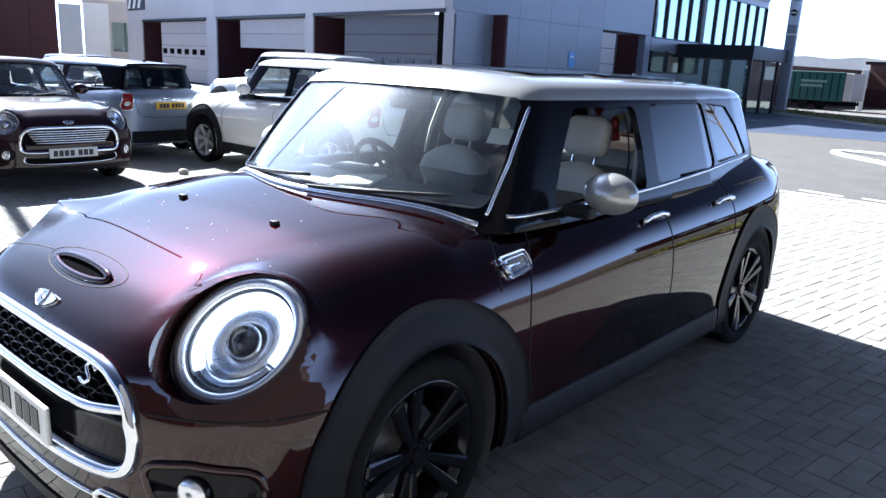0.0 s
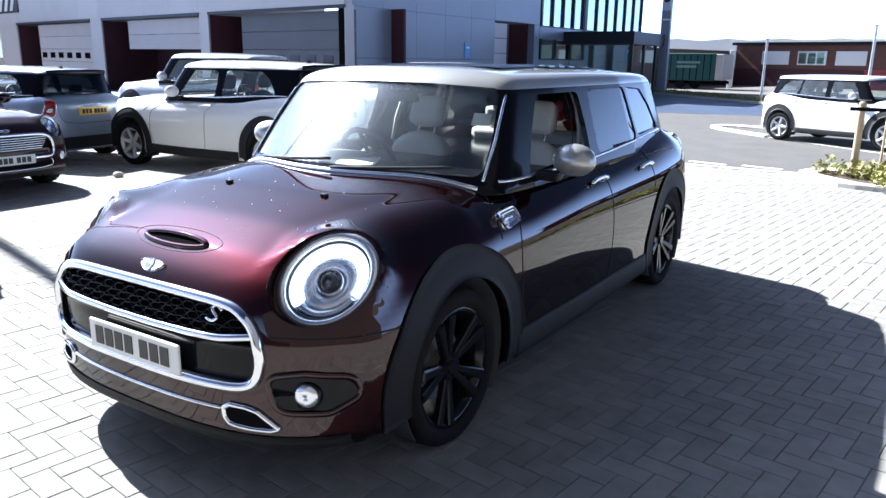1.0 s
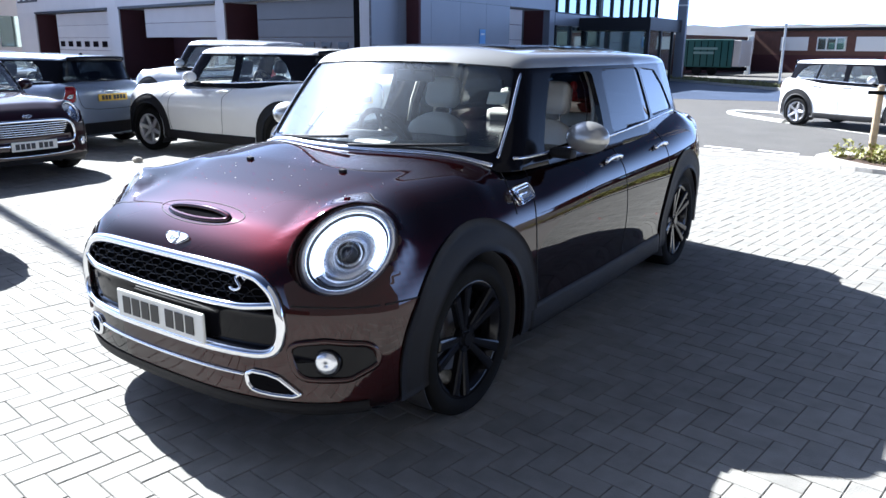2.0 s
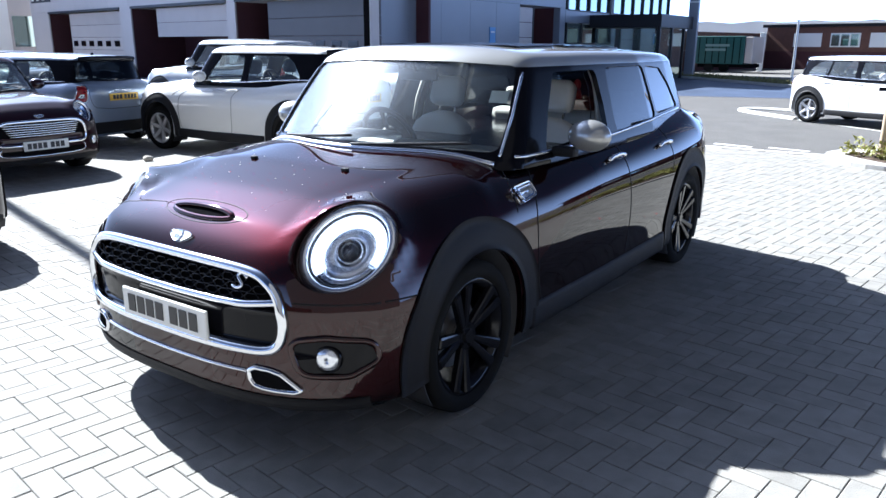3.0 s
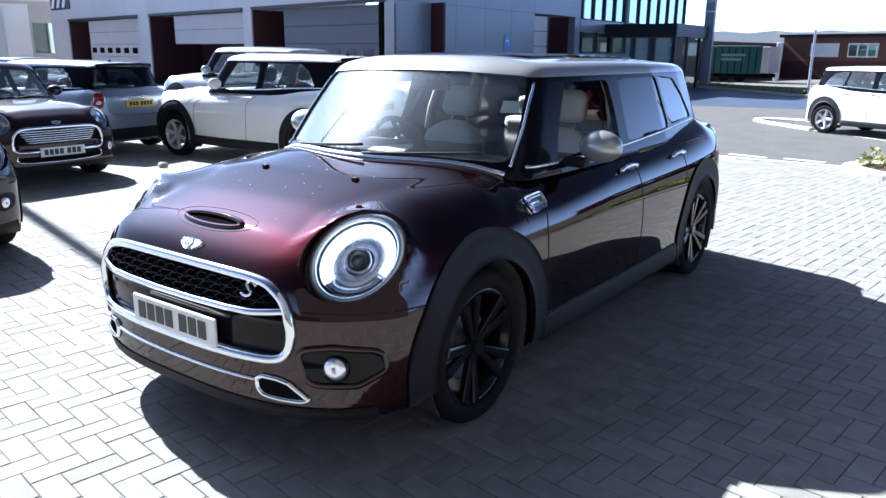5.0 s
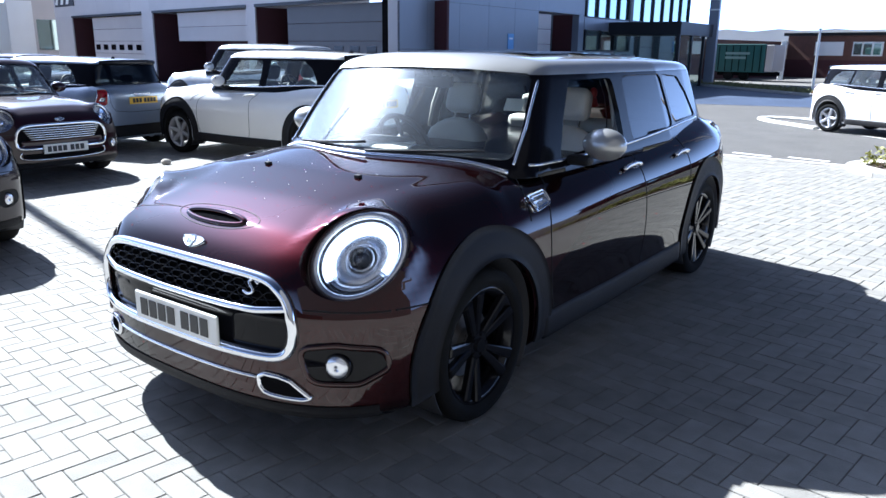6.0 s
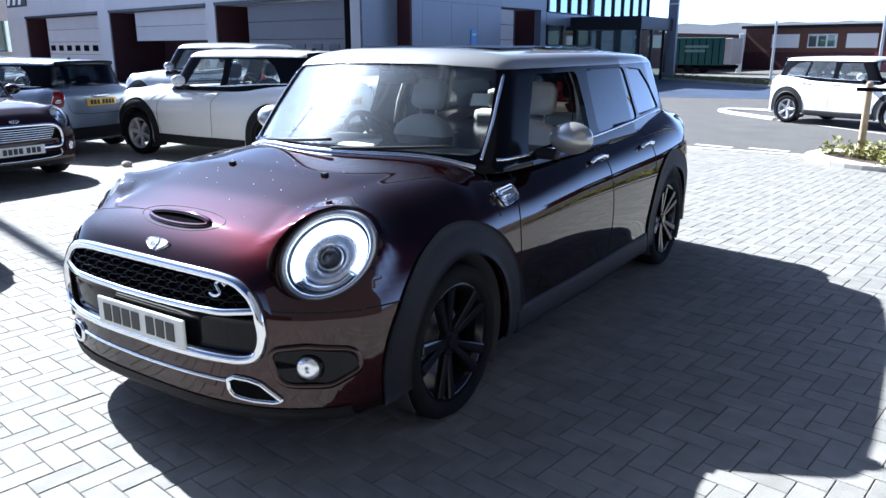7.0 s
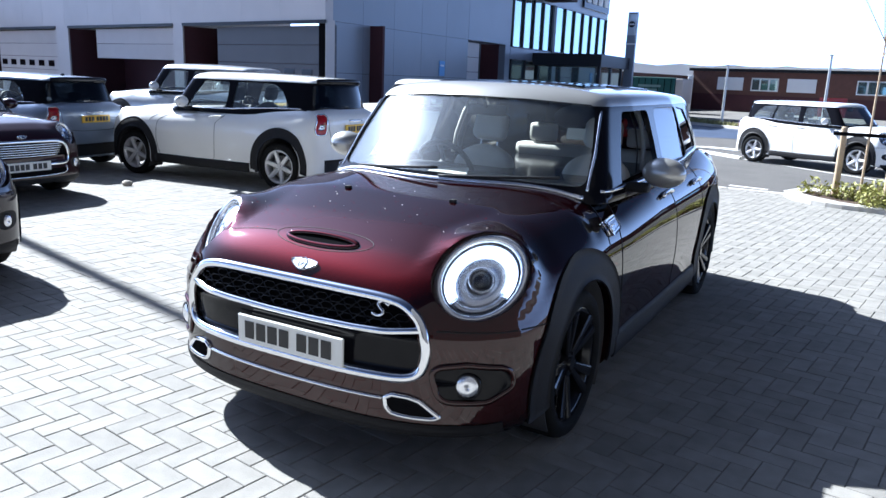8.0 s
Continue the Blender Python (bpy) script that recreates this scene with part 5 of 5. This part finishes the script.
def showroom():
    X = -12.6
    root = thing("showroom_building", "dark glazed car showroom with entrance porch", "building")

    def wall(name, y0, y1, z0, z1, x0=-.3, x1=0.0, material=M_CLADB, parent=root, label=""):
        return box(name, (X + x0, y0, z0), (X + x1, y1, z1), material, parent, label)
    H1, H2 = 5.45, 7.0
    # plain panels up to the doorway
    for i in range(5):
        a, b = 15.3 + i * 1.77, 15.3 + (i + 1) * 1.77
        for z0, z1 in ((-.05, 1.5), (1.5, 3.0), (3.0, H1)):
            wall("wall_panel", a + .005, b - .005, z0 + .005, z1 - .005)
    wall("wall_core", 15.3, 24.15, 0, H1, -.34, -.02, M_DARKIN)
    wall("wall_panel", 24.155, 28.1, 3.005, H1)
    wall("wall_panel", 27.605, 28.1, 0, 2.995)
    wall("parapet", 15.0, 28.1, H1, H1 + .12, -.35, .05)
    wall("doorway_back", 24.15, 27.6, 0, 3.0, -2.4, -2.3, M_DARKIN)
    wall("doorway_side", 27.58, 27.6, 0, 3.0, -2.3, -.3, M_MAROONWALL)
    for r in range(5):
        wall("door_section", 24.2, 25.9, r * .59 + .008, r * .59 + .58, -.45, -.40, M_DOORP)
    wall("door_track", 25.9, 26.0, 0, 2.95, -.47, -.38, M_MULLION)
    # glazed storey
    wall("spandrel", 28.1, 41.3, 2.42, 2.95, -.3, .02)
    wall("upper_wall", 28.1, 41.3, 5.15, H2, -.3, .0)
    wall("parapet", 28.0, 41.4, H2, H2 + .12, -.35, .05)
    wall("end_wall", 41.2, 41.3, 0, 7.0, -12, -.02)
    wall("low_wall", 28.1, 32.9, 0, 1.55, -.3, .0)
    groups = [(28.25, 32.8, 4, 2.95, 5.15), (33.2, 41.2, 6, 2.95, 5.15), (28.25, 32.8, 3, 1.55, 2.42), (33.2, 41.2, 6, .05, 2.42)]
    for y0, y1, n, z0, z1 in groups:
        win = wall("window", y0, y1, z0 - .03, z0 + .03, -.12, .03, M_MULLION, root, "dark framed glazing")
        for i in range(n):
            a, b = y0 + (y1 - y0) * i / n, y0 + (y1 - y0) * (i + 1) / n
            wall("pane", a + .05, b - .05, z0 + .03, z1 - .03, -.07, -.05, M_WINDOW, win)
            wall("mullion", b - .05, b + .05, z0 + .03, z1, -.12, .04, M_MULLION, win)
        wall("mullion", y0 - .05, y0 + .05, z0 + .03, z1, -.12, .04, M_MULLION, win)
    wall("column", 32.85, 33.15, 0, 5.15, -.3, .06, M_MULLION)
    # canopy box and sign on the upper wall
    wall("canopy_box", 27.9, 32.6, 5.25, 6.7, 0, 1.3, M_MAROONWALL, root, "dark projecting canopy box")
    sign = wall("wall_sign", 36.9, 41.1, 5.45, 6.95, .0, .12, M_GLOSSBLACK, root, "black sign panel with plain white shapes")
    for i in range(4):
        wall("sign_shape", 37.2 + i * .97, 37.2 + i * .97 + .62, 5.75, 6.65, .12, .16, M_OFFWHITE, sign)
    # entrance porch
    wall("porch_roof", 30.5, 35.6, 2.25, 2.80, .06, 3.4, M_MULLION, root, "dark flat porch roof")
    for y in (30.6, 32.2, 33.9, 35.4):
        wall("porch_column", y, y + .14, 0, 2.25, 3.2, 3.34, M_MULLION)
    for y in (30.78, 32.38):
        wall("porch_glass", y, y + 1.38, .05, 2.2, 3.25, 3.28, M_WINDOW)
    wall("porch_side_glass", 30.64, 30.67, .05, 2.2, .3, 3.1, M_WINDOW)
    sg = thing("wall_notice", "small blue notice sign on the grey wall", "sign")
    box("notice_panel", (X + .002, 21.9, 1.55), (X + .03, 22.3, 2.1), M_BLUE, sg)
    box("notice_bar", (X + .03, 21.98, 1.9), (X + .034, 22.22, 1.96), M_OFFWHITE, sg)


def far_place():
    def spot(az, d):
        """A place at a bearing and distance from the yard mark."""
        return Vector((2.2 + d * math.sin(radians(az)), -2.5 + d * math.cos(radians(az))))
    # green trailer
    a, b = spot(-16.7, 49), spot(-12.95, 48)
    u = (b - a).normalized()
    L = (b - a).length
    m = Matrix.Translation((a.x, a.y, 0)) @ Matrix.Rotation(math.atan2(u.y, u.x), 4, "Z")
    tr = thing("trailer", "dark green curtain-sided trailer with faded lettering", "trailer", m)
    box("trailer_body", (0, 0, .45), (L * .86, 2.3, 2.05), M_GREEN, tr, bevel=.03)
    box("trailer_end", (L * .86 + .02, .05, .5), (L, 2.2, 2.0), M_CLAD, tr, bevel=.03)
    box("chassis", (.1, .3, .25), (L - .1, 2.0, .45), M_DARKIN, tr)
    for i in range(7):
        box("curtain_strap", (L * (.06 + .12 * i), -.02, .5), (L * (.06 + .12 * i) + .04, 0, 1.95), M_DARKIN, tr)
    for z, w in ((1.45, .42), (1.2, .36)):
        box("lettering_bar", (L * .18, -.03, z), (L * (.18 + w), -.005, z + .14), M_FADED, tr, "faded plain bar")
    for x in (.8, 1.7, L - 1.6):
        cyl("trailer_wheel", (x, .1, .25), (x, .35, .25), .27, M_RUBBER, tr)
    # pylon sign
    p = spot(-16.95, 39.2)
    py = thing("pylon_sign", "tall dark pylon sign with a pale emblem panel", "sign", Matrix.Translation((p.x, p.y, 0)))
    box("pylon_body", (-.23, -.12, -.05), (.23, .12, 5.0), M_CLADB, py, bevel=.02)
    box("pylon_panel", (-.21, -.15, 3.9), (.21, -.12, 4.9), M_GREYCAR, py, "pale sign panel")
    cyl("emblem_disc", (0, -.165, 4.42), (0, -.15, 4.42), .15, M_MULLION, py, "plain dark round emblem", n=24)
    box("emblem_bar", (-.12, -.175, 4.39), (.12, -.165, 4.45), M_OFFWHITE, py)
    box("pylon_band", (-.24, -.16, 3.45), (.24, -.13, 3.52), M_OFFWHITE, py)
    # brick unit with windows
    a, b = spot(-12.2, 60), Vector((26, 46))
    u = (b - a).normalized()
    L = (b - a).length
    m = Matrix.Translation((a.x, a.y, 0)) @ Matrix.Rotation(math.atan2(u.y, u.x), 4, "Z")
    bu = thing("brick_unit", "long low brown brick building with white windows", "building", m)
    box("wall", (0, 0, -.05), (L, 8, 2.75), M_BRICK, bu)
    box("fascia", (-.2, -.3, 2.75), (L + .2, 8, 2.95), M_MULLION, bu, "dark fascia board")
    roof = box("roof_sheet", (-.3, -.5, 2.95), (L + .3, 9, 3.1), M_BEIGE, bu, "pale sheet roof")
    box("lower_cladding", (0, -.05, -.05), (L, 0, 1.15), M_DARKBRICK, bu, "dark red lower cladding")
    x = 2.0
    i = 0
    while x < L - 3:
        w = box("window", (x, -.06, 1.45), (x + 1.9, .02, 2.35), M_OFFWHITE, bu, "white framed window")
        if i % 2:
            for k in range(3):
                box("pane", (x + .08 + k * .62, -.075, 1.53), (x + .58 + k * .62, -.06, 2.27), M_WINDOW, w)
        i += 1
        x += 2.5 if i % 3 else 4.4
    # hoarding between the trailer and the brick unit
    a2 = spot(-13.6, 57)
    ho = thing("hoarding", "brick and dark red boundary wall", "wall", None, "structure")
    d = (a - a2)
    ang = math.atan2(d.y, d.x)
    m2 = Matrix.Translation((a2.x, a2.y, 0)) @ Matrix.Rotation(ang, 4, "Z")
    ho.matrix_world = m2
    box("wall_upper", (-9, .02, 1.2), (d.length, .3, 2.35), M_BRICK, ho)
    box("wall_lower", (-9, 0, -.05), (d.length, .28, 1.19), M_DARKBRICK, ho)
    gp = spot(-12.4, 52)
    gate = thing("gate_post", "white painted gate post", "post", Matrix.Translation((gp.x, gp.y, 0)))
    box("post", (-.14, -.14, -.05), (.14, .14, 2.3), M_OFFWHITE, gate, bevel=.02)
    # pale sheds behind
    fa = thing("factory_shed", "pale sheeted factory roofs in the distance", "building")
    s0, s1 = spot(-17.3, 96), spot(6, 96)
    box("shed_wall", (s0.x, 86, 0), (s1.x, 92, 3.9), M_BEIGE, fa)
    for i in range(7):
        xx = s0.x + (s1.x - s0.x) * i / 7
        bm = bmesh.new()
        w = (s1.x - s0.x) / 7
        v = [bm.verts.new(q) for q in ((xx, 86, 3.9), (xx + w, 86, 3.9), (xx + w * .5, 86, 4.15), (xx, 92, 3.9), (xx + w, 92, 3.9), (xx + w * .5, 92, 4.15))]
        for f in ((0, 1, 2), (3, 5, 4), (0, 2, 5, 3), (1, 4, 5, 2), (0, 3, 4, 1)):
            bm.faces.new([v[k] for k in f])
        bmesh.ops.recalc_face_normals(bm, faces=bm.faces)
        part("roof_bay", bm, M_BEIGE, fa)
    for k in (.30, .44):
        box("shed_window", (s0.x + (s1.x - s0.x) * k, 85.95, 2.7), (s0.x + (s1.x - s0.x) * k + 1.6, 86, 3.6), M_BRICK, fa)
    # hill
    vs, n = [], 60
    for i in range(n):
        t = i / (n - 1)
        xx = -70 + 320 * t
        h = 9.5 * math.exp(-((xx - 30) / 60) ** 2) + 6 * math.exp(-((xx - 150) / 70) ** 2) + .5 * noise.noise((xx * .1, 0, 0))
        for y, k in ((330, 0), (345, .7), (365, 1), (420, .6)):
            vs.append((xx, y, h * k * 1.1 - .2))
    raw("hill", vs, grid_faces(n, 4), M_HILL, None, "low bare hill on the horizon", True, kind="structure", category="hill")
    # posts along the verge
    for az, d, h in ((-10.2, 36, 2.5), (-3.8, 33, 2.9), (.6, 26, 2.7)):
        q = spot(az, d)
        lp = thing("lamp_post", "slim galvanised post by the verge", "post", Matrix.Translation((q.x, q.y, 0)))
        cyl("post", (0, 0, -.05), (0, 0, h), .06, M_STEEL, lp, r1=.045)
        box("post_cap", (-.07, -.07, h), (.07, .07, h + .05), M_STEEL, lp, bevel=.01)
    bd = thing("sign_board", "red sign board on two steel legs by the far units", "sign", Matrix.Translation((.25, 31.4, 0)))
    box("board", (-.5, -.03, .55), (.5, .03, 1.3), M_RED, bd, "plain red board", bevel=.008)
    for x in (-.4, .4):
        cyl("leg", (x, 0, -.05), (x, 0, .55), .03, M_STEEL, bd)
    # buildings beyond the workshop's far end
    wb = thing("white_unit", "white rendered unit beyond the workshop", "building")
    q0, q1 = spot(-65.6, 60), spot(-61.5, 60)
    wbm = Matrix.Translation((q0.x, q0.y, 0)) @ Matrix.Rotation(math.atan2(q1.y - q0.y, q1.x - q0.x), 4, "Z")
    wb.matrix_world = wbm
    LL = (q1 - q0).length
    box("wall", (0, 0, -.05), (LL, 6, 4.6), M_CLAD, wb)
    box("white_bay", (0, -.06, .0), (LL * .38, 0, 4.4), M_OFFWHITE, wb)
    for k in range(3):
        box("window", (LL * (.42 + .18 * k), -.05, 1.2), (LL * (.42 + .18 * k) + .9, 0, 3.2), M_WINDOW, wb)
    box("roof_edge", (-.2, -.3, 4.6), (LL + .2, 6.2, 4.85), M_BEIGE, wb)
    ds = thing("dark_shed", "dark brown shed at the yard's edge", "building")
    q0, q1 = spot(-80, 62), spot(-67.2, 62)
    ds.matrix_world = Matrix.Translation((q0.x, q0.y, 0)) @ Matrix.Rotation(math.atan2(q1.y - q0.y, q1.x - q0.x), 4, "Z")
    LL = (q1 - q0).length
    for i in range(8):
        box("shed_panel", (LL * i / 8 + .01, 0, -.05), (LL * (i + 1) / 8 - .01, 5, 5.6), M_DARKBRICK, ds)
    q = spot(-66.7, 44)
    bn = thing("banner", "tall white feather banner on a pole", "banner", Matrix.Translation((q.x, q.y, 0)) @ Matrix.Rotation(radians(66), 4, "Z"))
    cyl("banner_pole", (0, 0, -.05), (0, 0, 3.6), .03, M_STEEL, bn)
    box("banner_cloth", (.02, -.012, .9), (1.0, .012, 3.5), M_OFFWHITE, bn, bevel=.008)
    # added unseen walls: the tall dark one blocks skylight, the low one closes the yard
    box("unseen_wall", (6.0, -40, -.05), (6.4, .5, 13.0), M_GREYWALL, None, "unseen tall dark wall added to block skylight", kind="structure", category="wall")
    box("unseen_wall", (-40, -14.4, -.05), (6.0, -14.0, 2.2), M_GREYWALL, None, "unseen low grey-brown wall added to close the yard", kind="structure", category="wall")


def leaf_cluster(n, spread, height, size, rng):
    vs, fs = [], []
    for i in range(n):
        a, r = rng.uniform(0, 2 * math.pi), spread * math.sqrt(rng.uniform(0, 1))
        z = height * rng.uniform(.05, 1) * (1 - .55 * (r / spread) ** 2)
        c = Vector((r * math.cos(a), r * math.sin(a), z))
        t = Euler((rng.uniform(-1, 1), rng.uniform(-1, 1), rng.uniform(0, 6.3))).to_matrix()
        k = size * rng.uniform(.6, 1.2)
        o = len(vs)
        for q in ((-.5, 0, 0), (0, -.28, .06), (.55, 0, 0), (0, .28, .06)):
            vs.append(c + t @ (Vector(q) * k))
        fs.append((o, o + 1, o + 2, o + 3))
    return vs, fs


def island():
    rng = random.Random(5)
    # kerbed bed: a rounded nose towards the paving
    outer = []
    for a in np.radians(np.arange(90, 271, 12)):
        outer.append((1.82 + 1.0 * math.cos(a), 9.05 + .95 * math.sin(a)))
    right = [(4.6, 7.45), (7.5, 7.0), (7.5, 10.0), (4.6, 10.1)]
    poly = outer + right
    inner = [(x + .24 * max(0.0, min(1.0, (1.82 - x) / .6)), y + (.24 if y < 9 else -.24) * min(1.0, abs(y - 9.05) / .5)) for x, y in poly]
    bed = thing("planting_bed", "kerbed planting bed with bark mulch", "flower bed", None, "structure")
    n = len(poly)
    for i in range(n - 0):
        a, b, c, d = poly[i], poly[(i + 1) % n], inner[(i + 1) % n], inner[i]
        bm = bmesh.new()
        v = [bm.verts.new((x, y, z)) for z in (-.03, .06) for x, y in (a, b, c, d)]
        for f in ((0, 1, 2, 3), (4, 5, 6, 7), (0, 1, 5, 4), (1, 2, 6, 5), (2, 3, 7, 6), (3, 0, 4, 7)):
            bm.faces.new([v[k] for k in f])
        bmesh.ops.recalc_face_normals(bm, faces=bm.faces)
        bmesh.ops.bevel(bm, geom=[e for e in bm.edges], offset=.006, segments=2, affect="EDGES")
        part("kerb_stone", bm, M_KERB, bed)
    raw("mulch", [(x, y, .045) for x, y in inner], [tuple(range(n))], M_SOIL, bed, "dark bark mulch", False)
    for i in range(48):
        x, y = rng.uniform(1.05, 5.5), rng.uniform(8.2, 9.8)
        if (x - 1.9) ** 2 + (y - 9.05) ** 2 > .62 and x < 1.9:
            continue
        sh = thing("shrub", "low yellow-green shrub in the mulch", "shrub", Matrix.Translation((x, y, .04)), "", "shrubs in the bed")
        v, f = leaf_cluster(150, .22, .26, .07, rng)
        raw("foliage", v, f, M_LEAF, sh, "", False)
        bm = bmesh.new()
        for k in range(4):
            a = rng.uniform(0, 6.3)
            add_cyl(bm, (0, 0, 0), (.1 * math.cos(a), .1 * math.sin(a), .16), .006, .003, 6)
        part("stem", bm, M_WOOD, sh)
    for x, y, h in ((1.46, 9.4, .92), (2.1, 9.0, .92)):
        st = thing("tree_stake", "pale round timber tree stake in the bed", "stake", Matrix.Translation((x, y, .08)), "", "tree stakes")
        cyl("stake", (0, 0, -.1), (0, 0, h), .048, M_WOOD, st, r1=.045, n=14)
        cyl("stake_top", (0, 0, h), (0, 0, h + .02), .045, M_WOOD, st, r1=.03, n=14)
    tr = thing("young_tree", "young bare tree tied between two stakes", "tree", Matrix.Translation((1.78, 9.2, .08)))
    cyl("trunk", (0, 0, -.05), (.01, 0, 2.6), .018, M_WOOD, tr, r1=.010, n=10)
    bm = bmesh.new()
    for k in range(12):
        a, z = rng.uniform(0, 6.3), rng.uniform(1.7, 2.6)
        add_cyl(bm, (0, 0, z), (.5 * math.cos(a), .5 * math.sin(a), z + .6), .008, .003, 6)
    part("branch", bm, M_WOOD, tr)
    box("tree_tie", (-.45, -.02, .82), (.45, .02, .87), M_DARKIN, tr, "black rubber tree tie")
    # grass verge along the far side of the forecourt
    pts = [(-12.5, 37.5), (-8.7, 33.6), (-4.0, 29.0), (3.0, 23.6), (12, 21.5), (40, 19.5)]
    ver = thing("verge", "rough grass verge with a pale kerb", "verge", None, "structure")
    up = [(x + 1.1, y + 1.6) for x, y in pts]
    v = [(x, y, .06) for x, y in pts] + [(x, y, .10) for x, y in up]
    k = len(pts)
    raw("verge_soil", v, [(i, i + 1, k + i + 1, k + i) for i in range(k - 1)], M_GRASS, ver, "", False)
    vs, fs = [], []
    for i in range(k - 1):
        for _ in range(900):
            t, q = rng.random(), rng.random()
            x = pts[i][0] + (pts[i + 1][0] - pts[i][0]) * t + 1.1 * q
            y = pts[i][1] + (pts[i + 1][1] - pts[i][1]) * t + 1.6 * q
            h, a, w = rng.uniform(.04, .17), rng.uniform(0, 6.3), rng.uniform(.02, .06)
            o = len(vs)
            vs += [(x - w * math.cos(a), y - w * math.sin(a), .07), (x + w * math.cos(a), y + w * math.sin(a), .07), (x + rng.uniform(-.08, .08), y + rng.uniform(-.08, .08), .07 + h)]
            fs.append((o, o + 1, o + 2))
    raw("grass", vs, fs, M_GRASS, ver, "", False, kind="stuff")
    for i in range(k - 1):
        a, b = Vector(pts[i]), Vector(pts[i + 1])
        L = (b - a).length
        m = int(L / .9)
        u = (b - a) / L
        for j in range(m):
            p = a + u * (L * j / m)
            mm = Matrix.Translation((p.x, p.y, 0)) @ Matrix.Rotation(math.atan2(u.y, u.x), 4, "Z")
            box("kerb_stone", (.005, -.14, -.05), (L / m - .005, 0, .10), M_KERB, ver, m=mm, bevel=.012)
    # kerbed nose by the white crossover
    nose = thing("kerb_nose", "white-edged kerb nose at the end of a parking bay", "kerb", None, "structure")
    path = resample([(-.6, 14.7), (-1.9, 15.9), (-2.25, 16.7), (-1.7, 17.0), (-.7, 16.75)], 40, False, 2)
    nr = np.tile(np.array((0, 0, 1.0)), (len(path), 1))
    v, f = sweep(np.column_stack([path, 0 * path[:, 0]]), nr, .17, .05, False, .4)
    raw("kerb_line", v, f, M_LINE, nose, "", False)
    stripe("bay_line", (4.6, 10.4), (-.6, 14.7), .07, "thin white painted parking bay line")
    stripe("bay_line", (-.7, 16.75), (2.0, 15.2), .07, "thin white painted parking bay line")
    st = thing("stone", "small pale stone lying on the paving", "stone", Matrix.Translation((-6.2, 3.25, .03)))
    bm = bmesh.new()
    bmesh.ops.create_icosphere(bm, subdivisions=2, radius=.06)
    for q in bm.verts:
        q.co *= 1 + .3 * noise.noise(q.co * 18)
        q.co.z *= .7
    part("stone_lump", bm, M_STONE, st, smooth=True)


def shade_pole():
    # the post beyond the row of cars whose long shadow crosses the paving
    base = Vector((-11.0, 2.29, 0))
    lp = thing("yard_lamp_post", "slim grey yard lamp post", "lamp post", Matrix.Translation(base))
    cyl("post", (0, 0, -.05), (0, 0, 8.24), .075, M_STEEL, lp, r1=.06)


workshop()
shade_pole()
showroom()
far_place()
island()
paving()
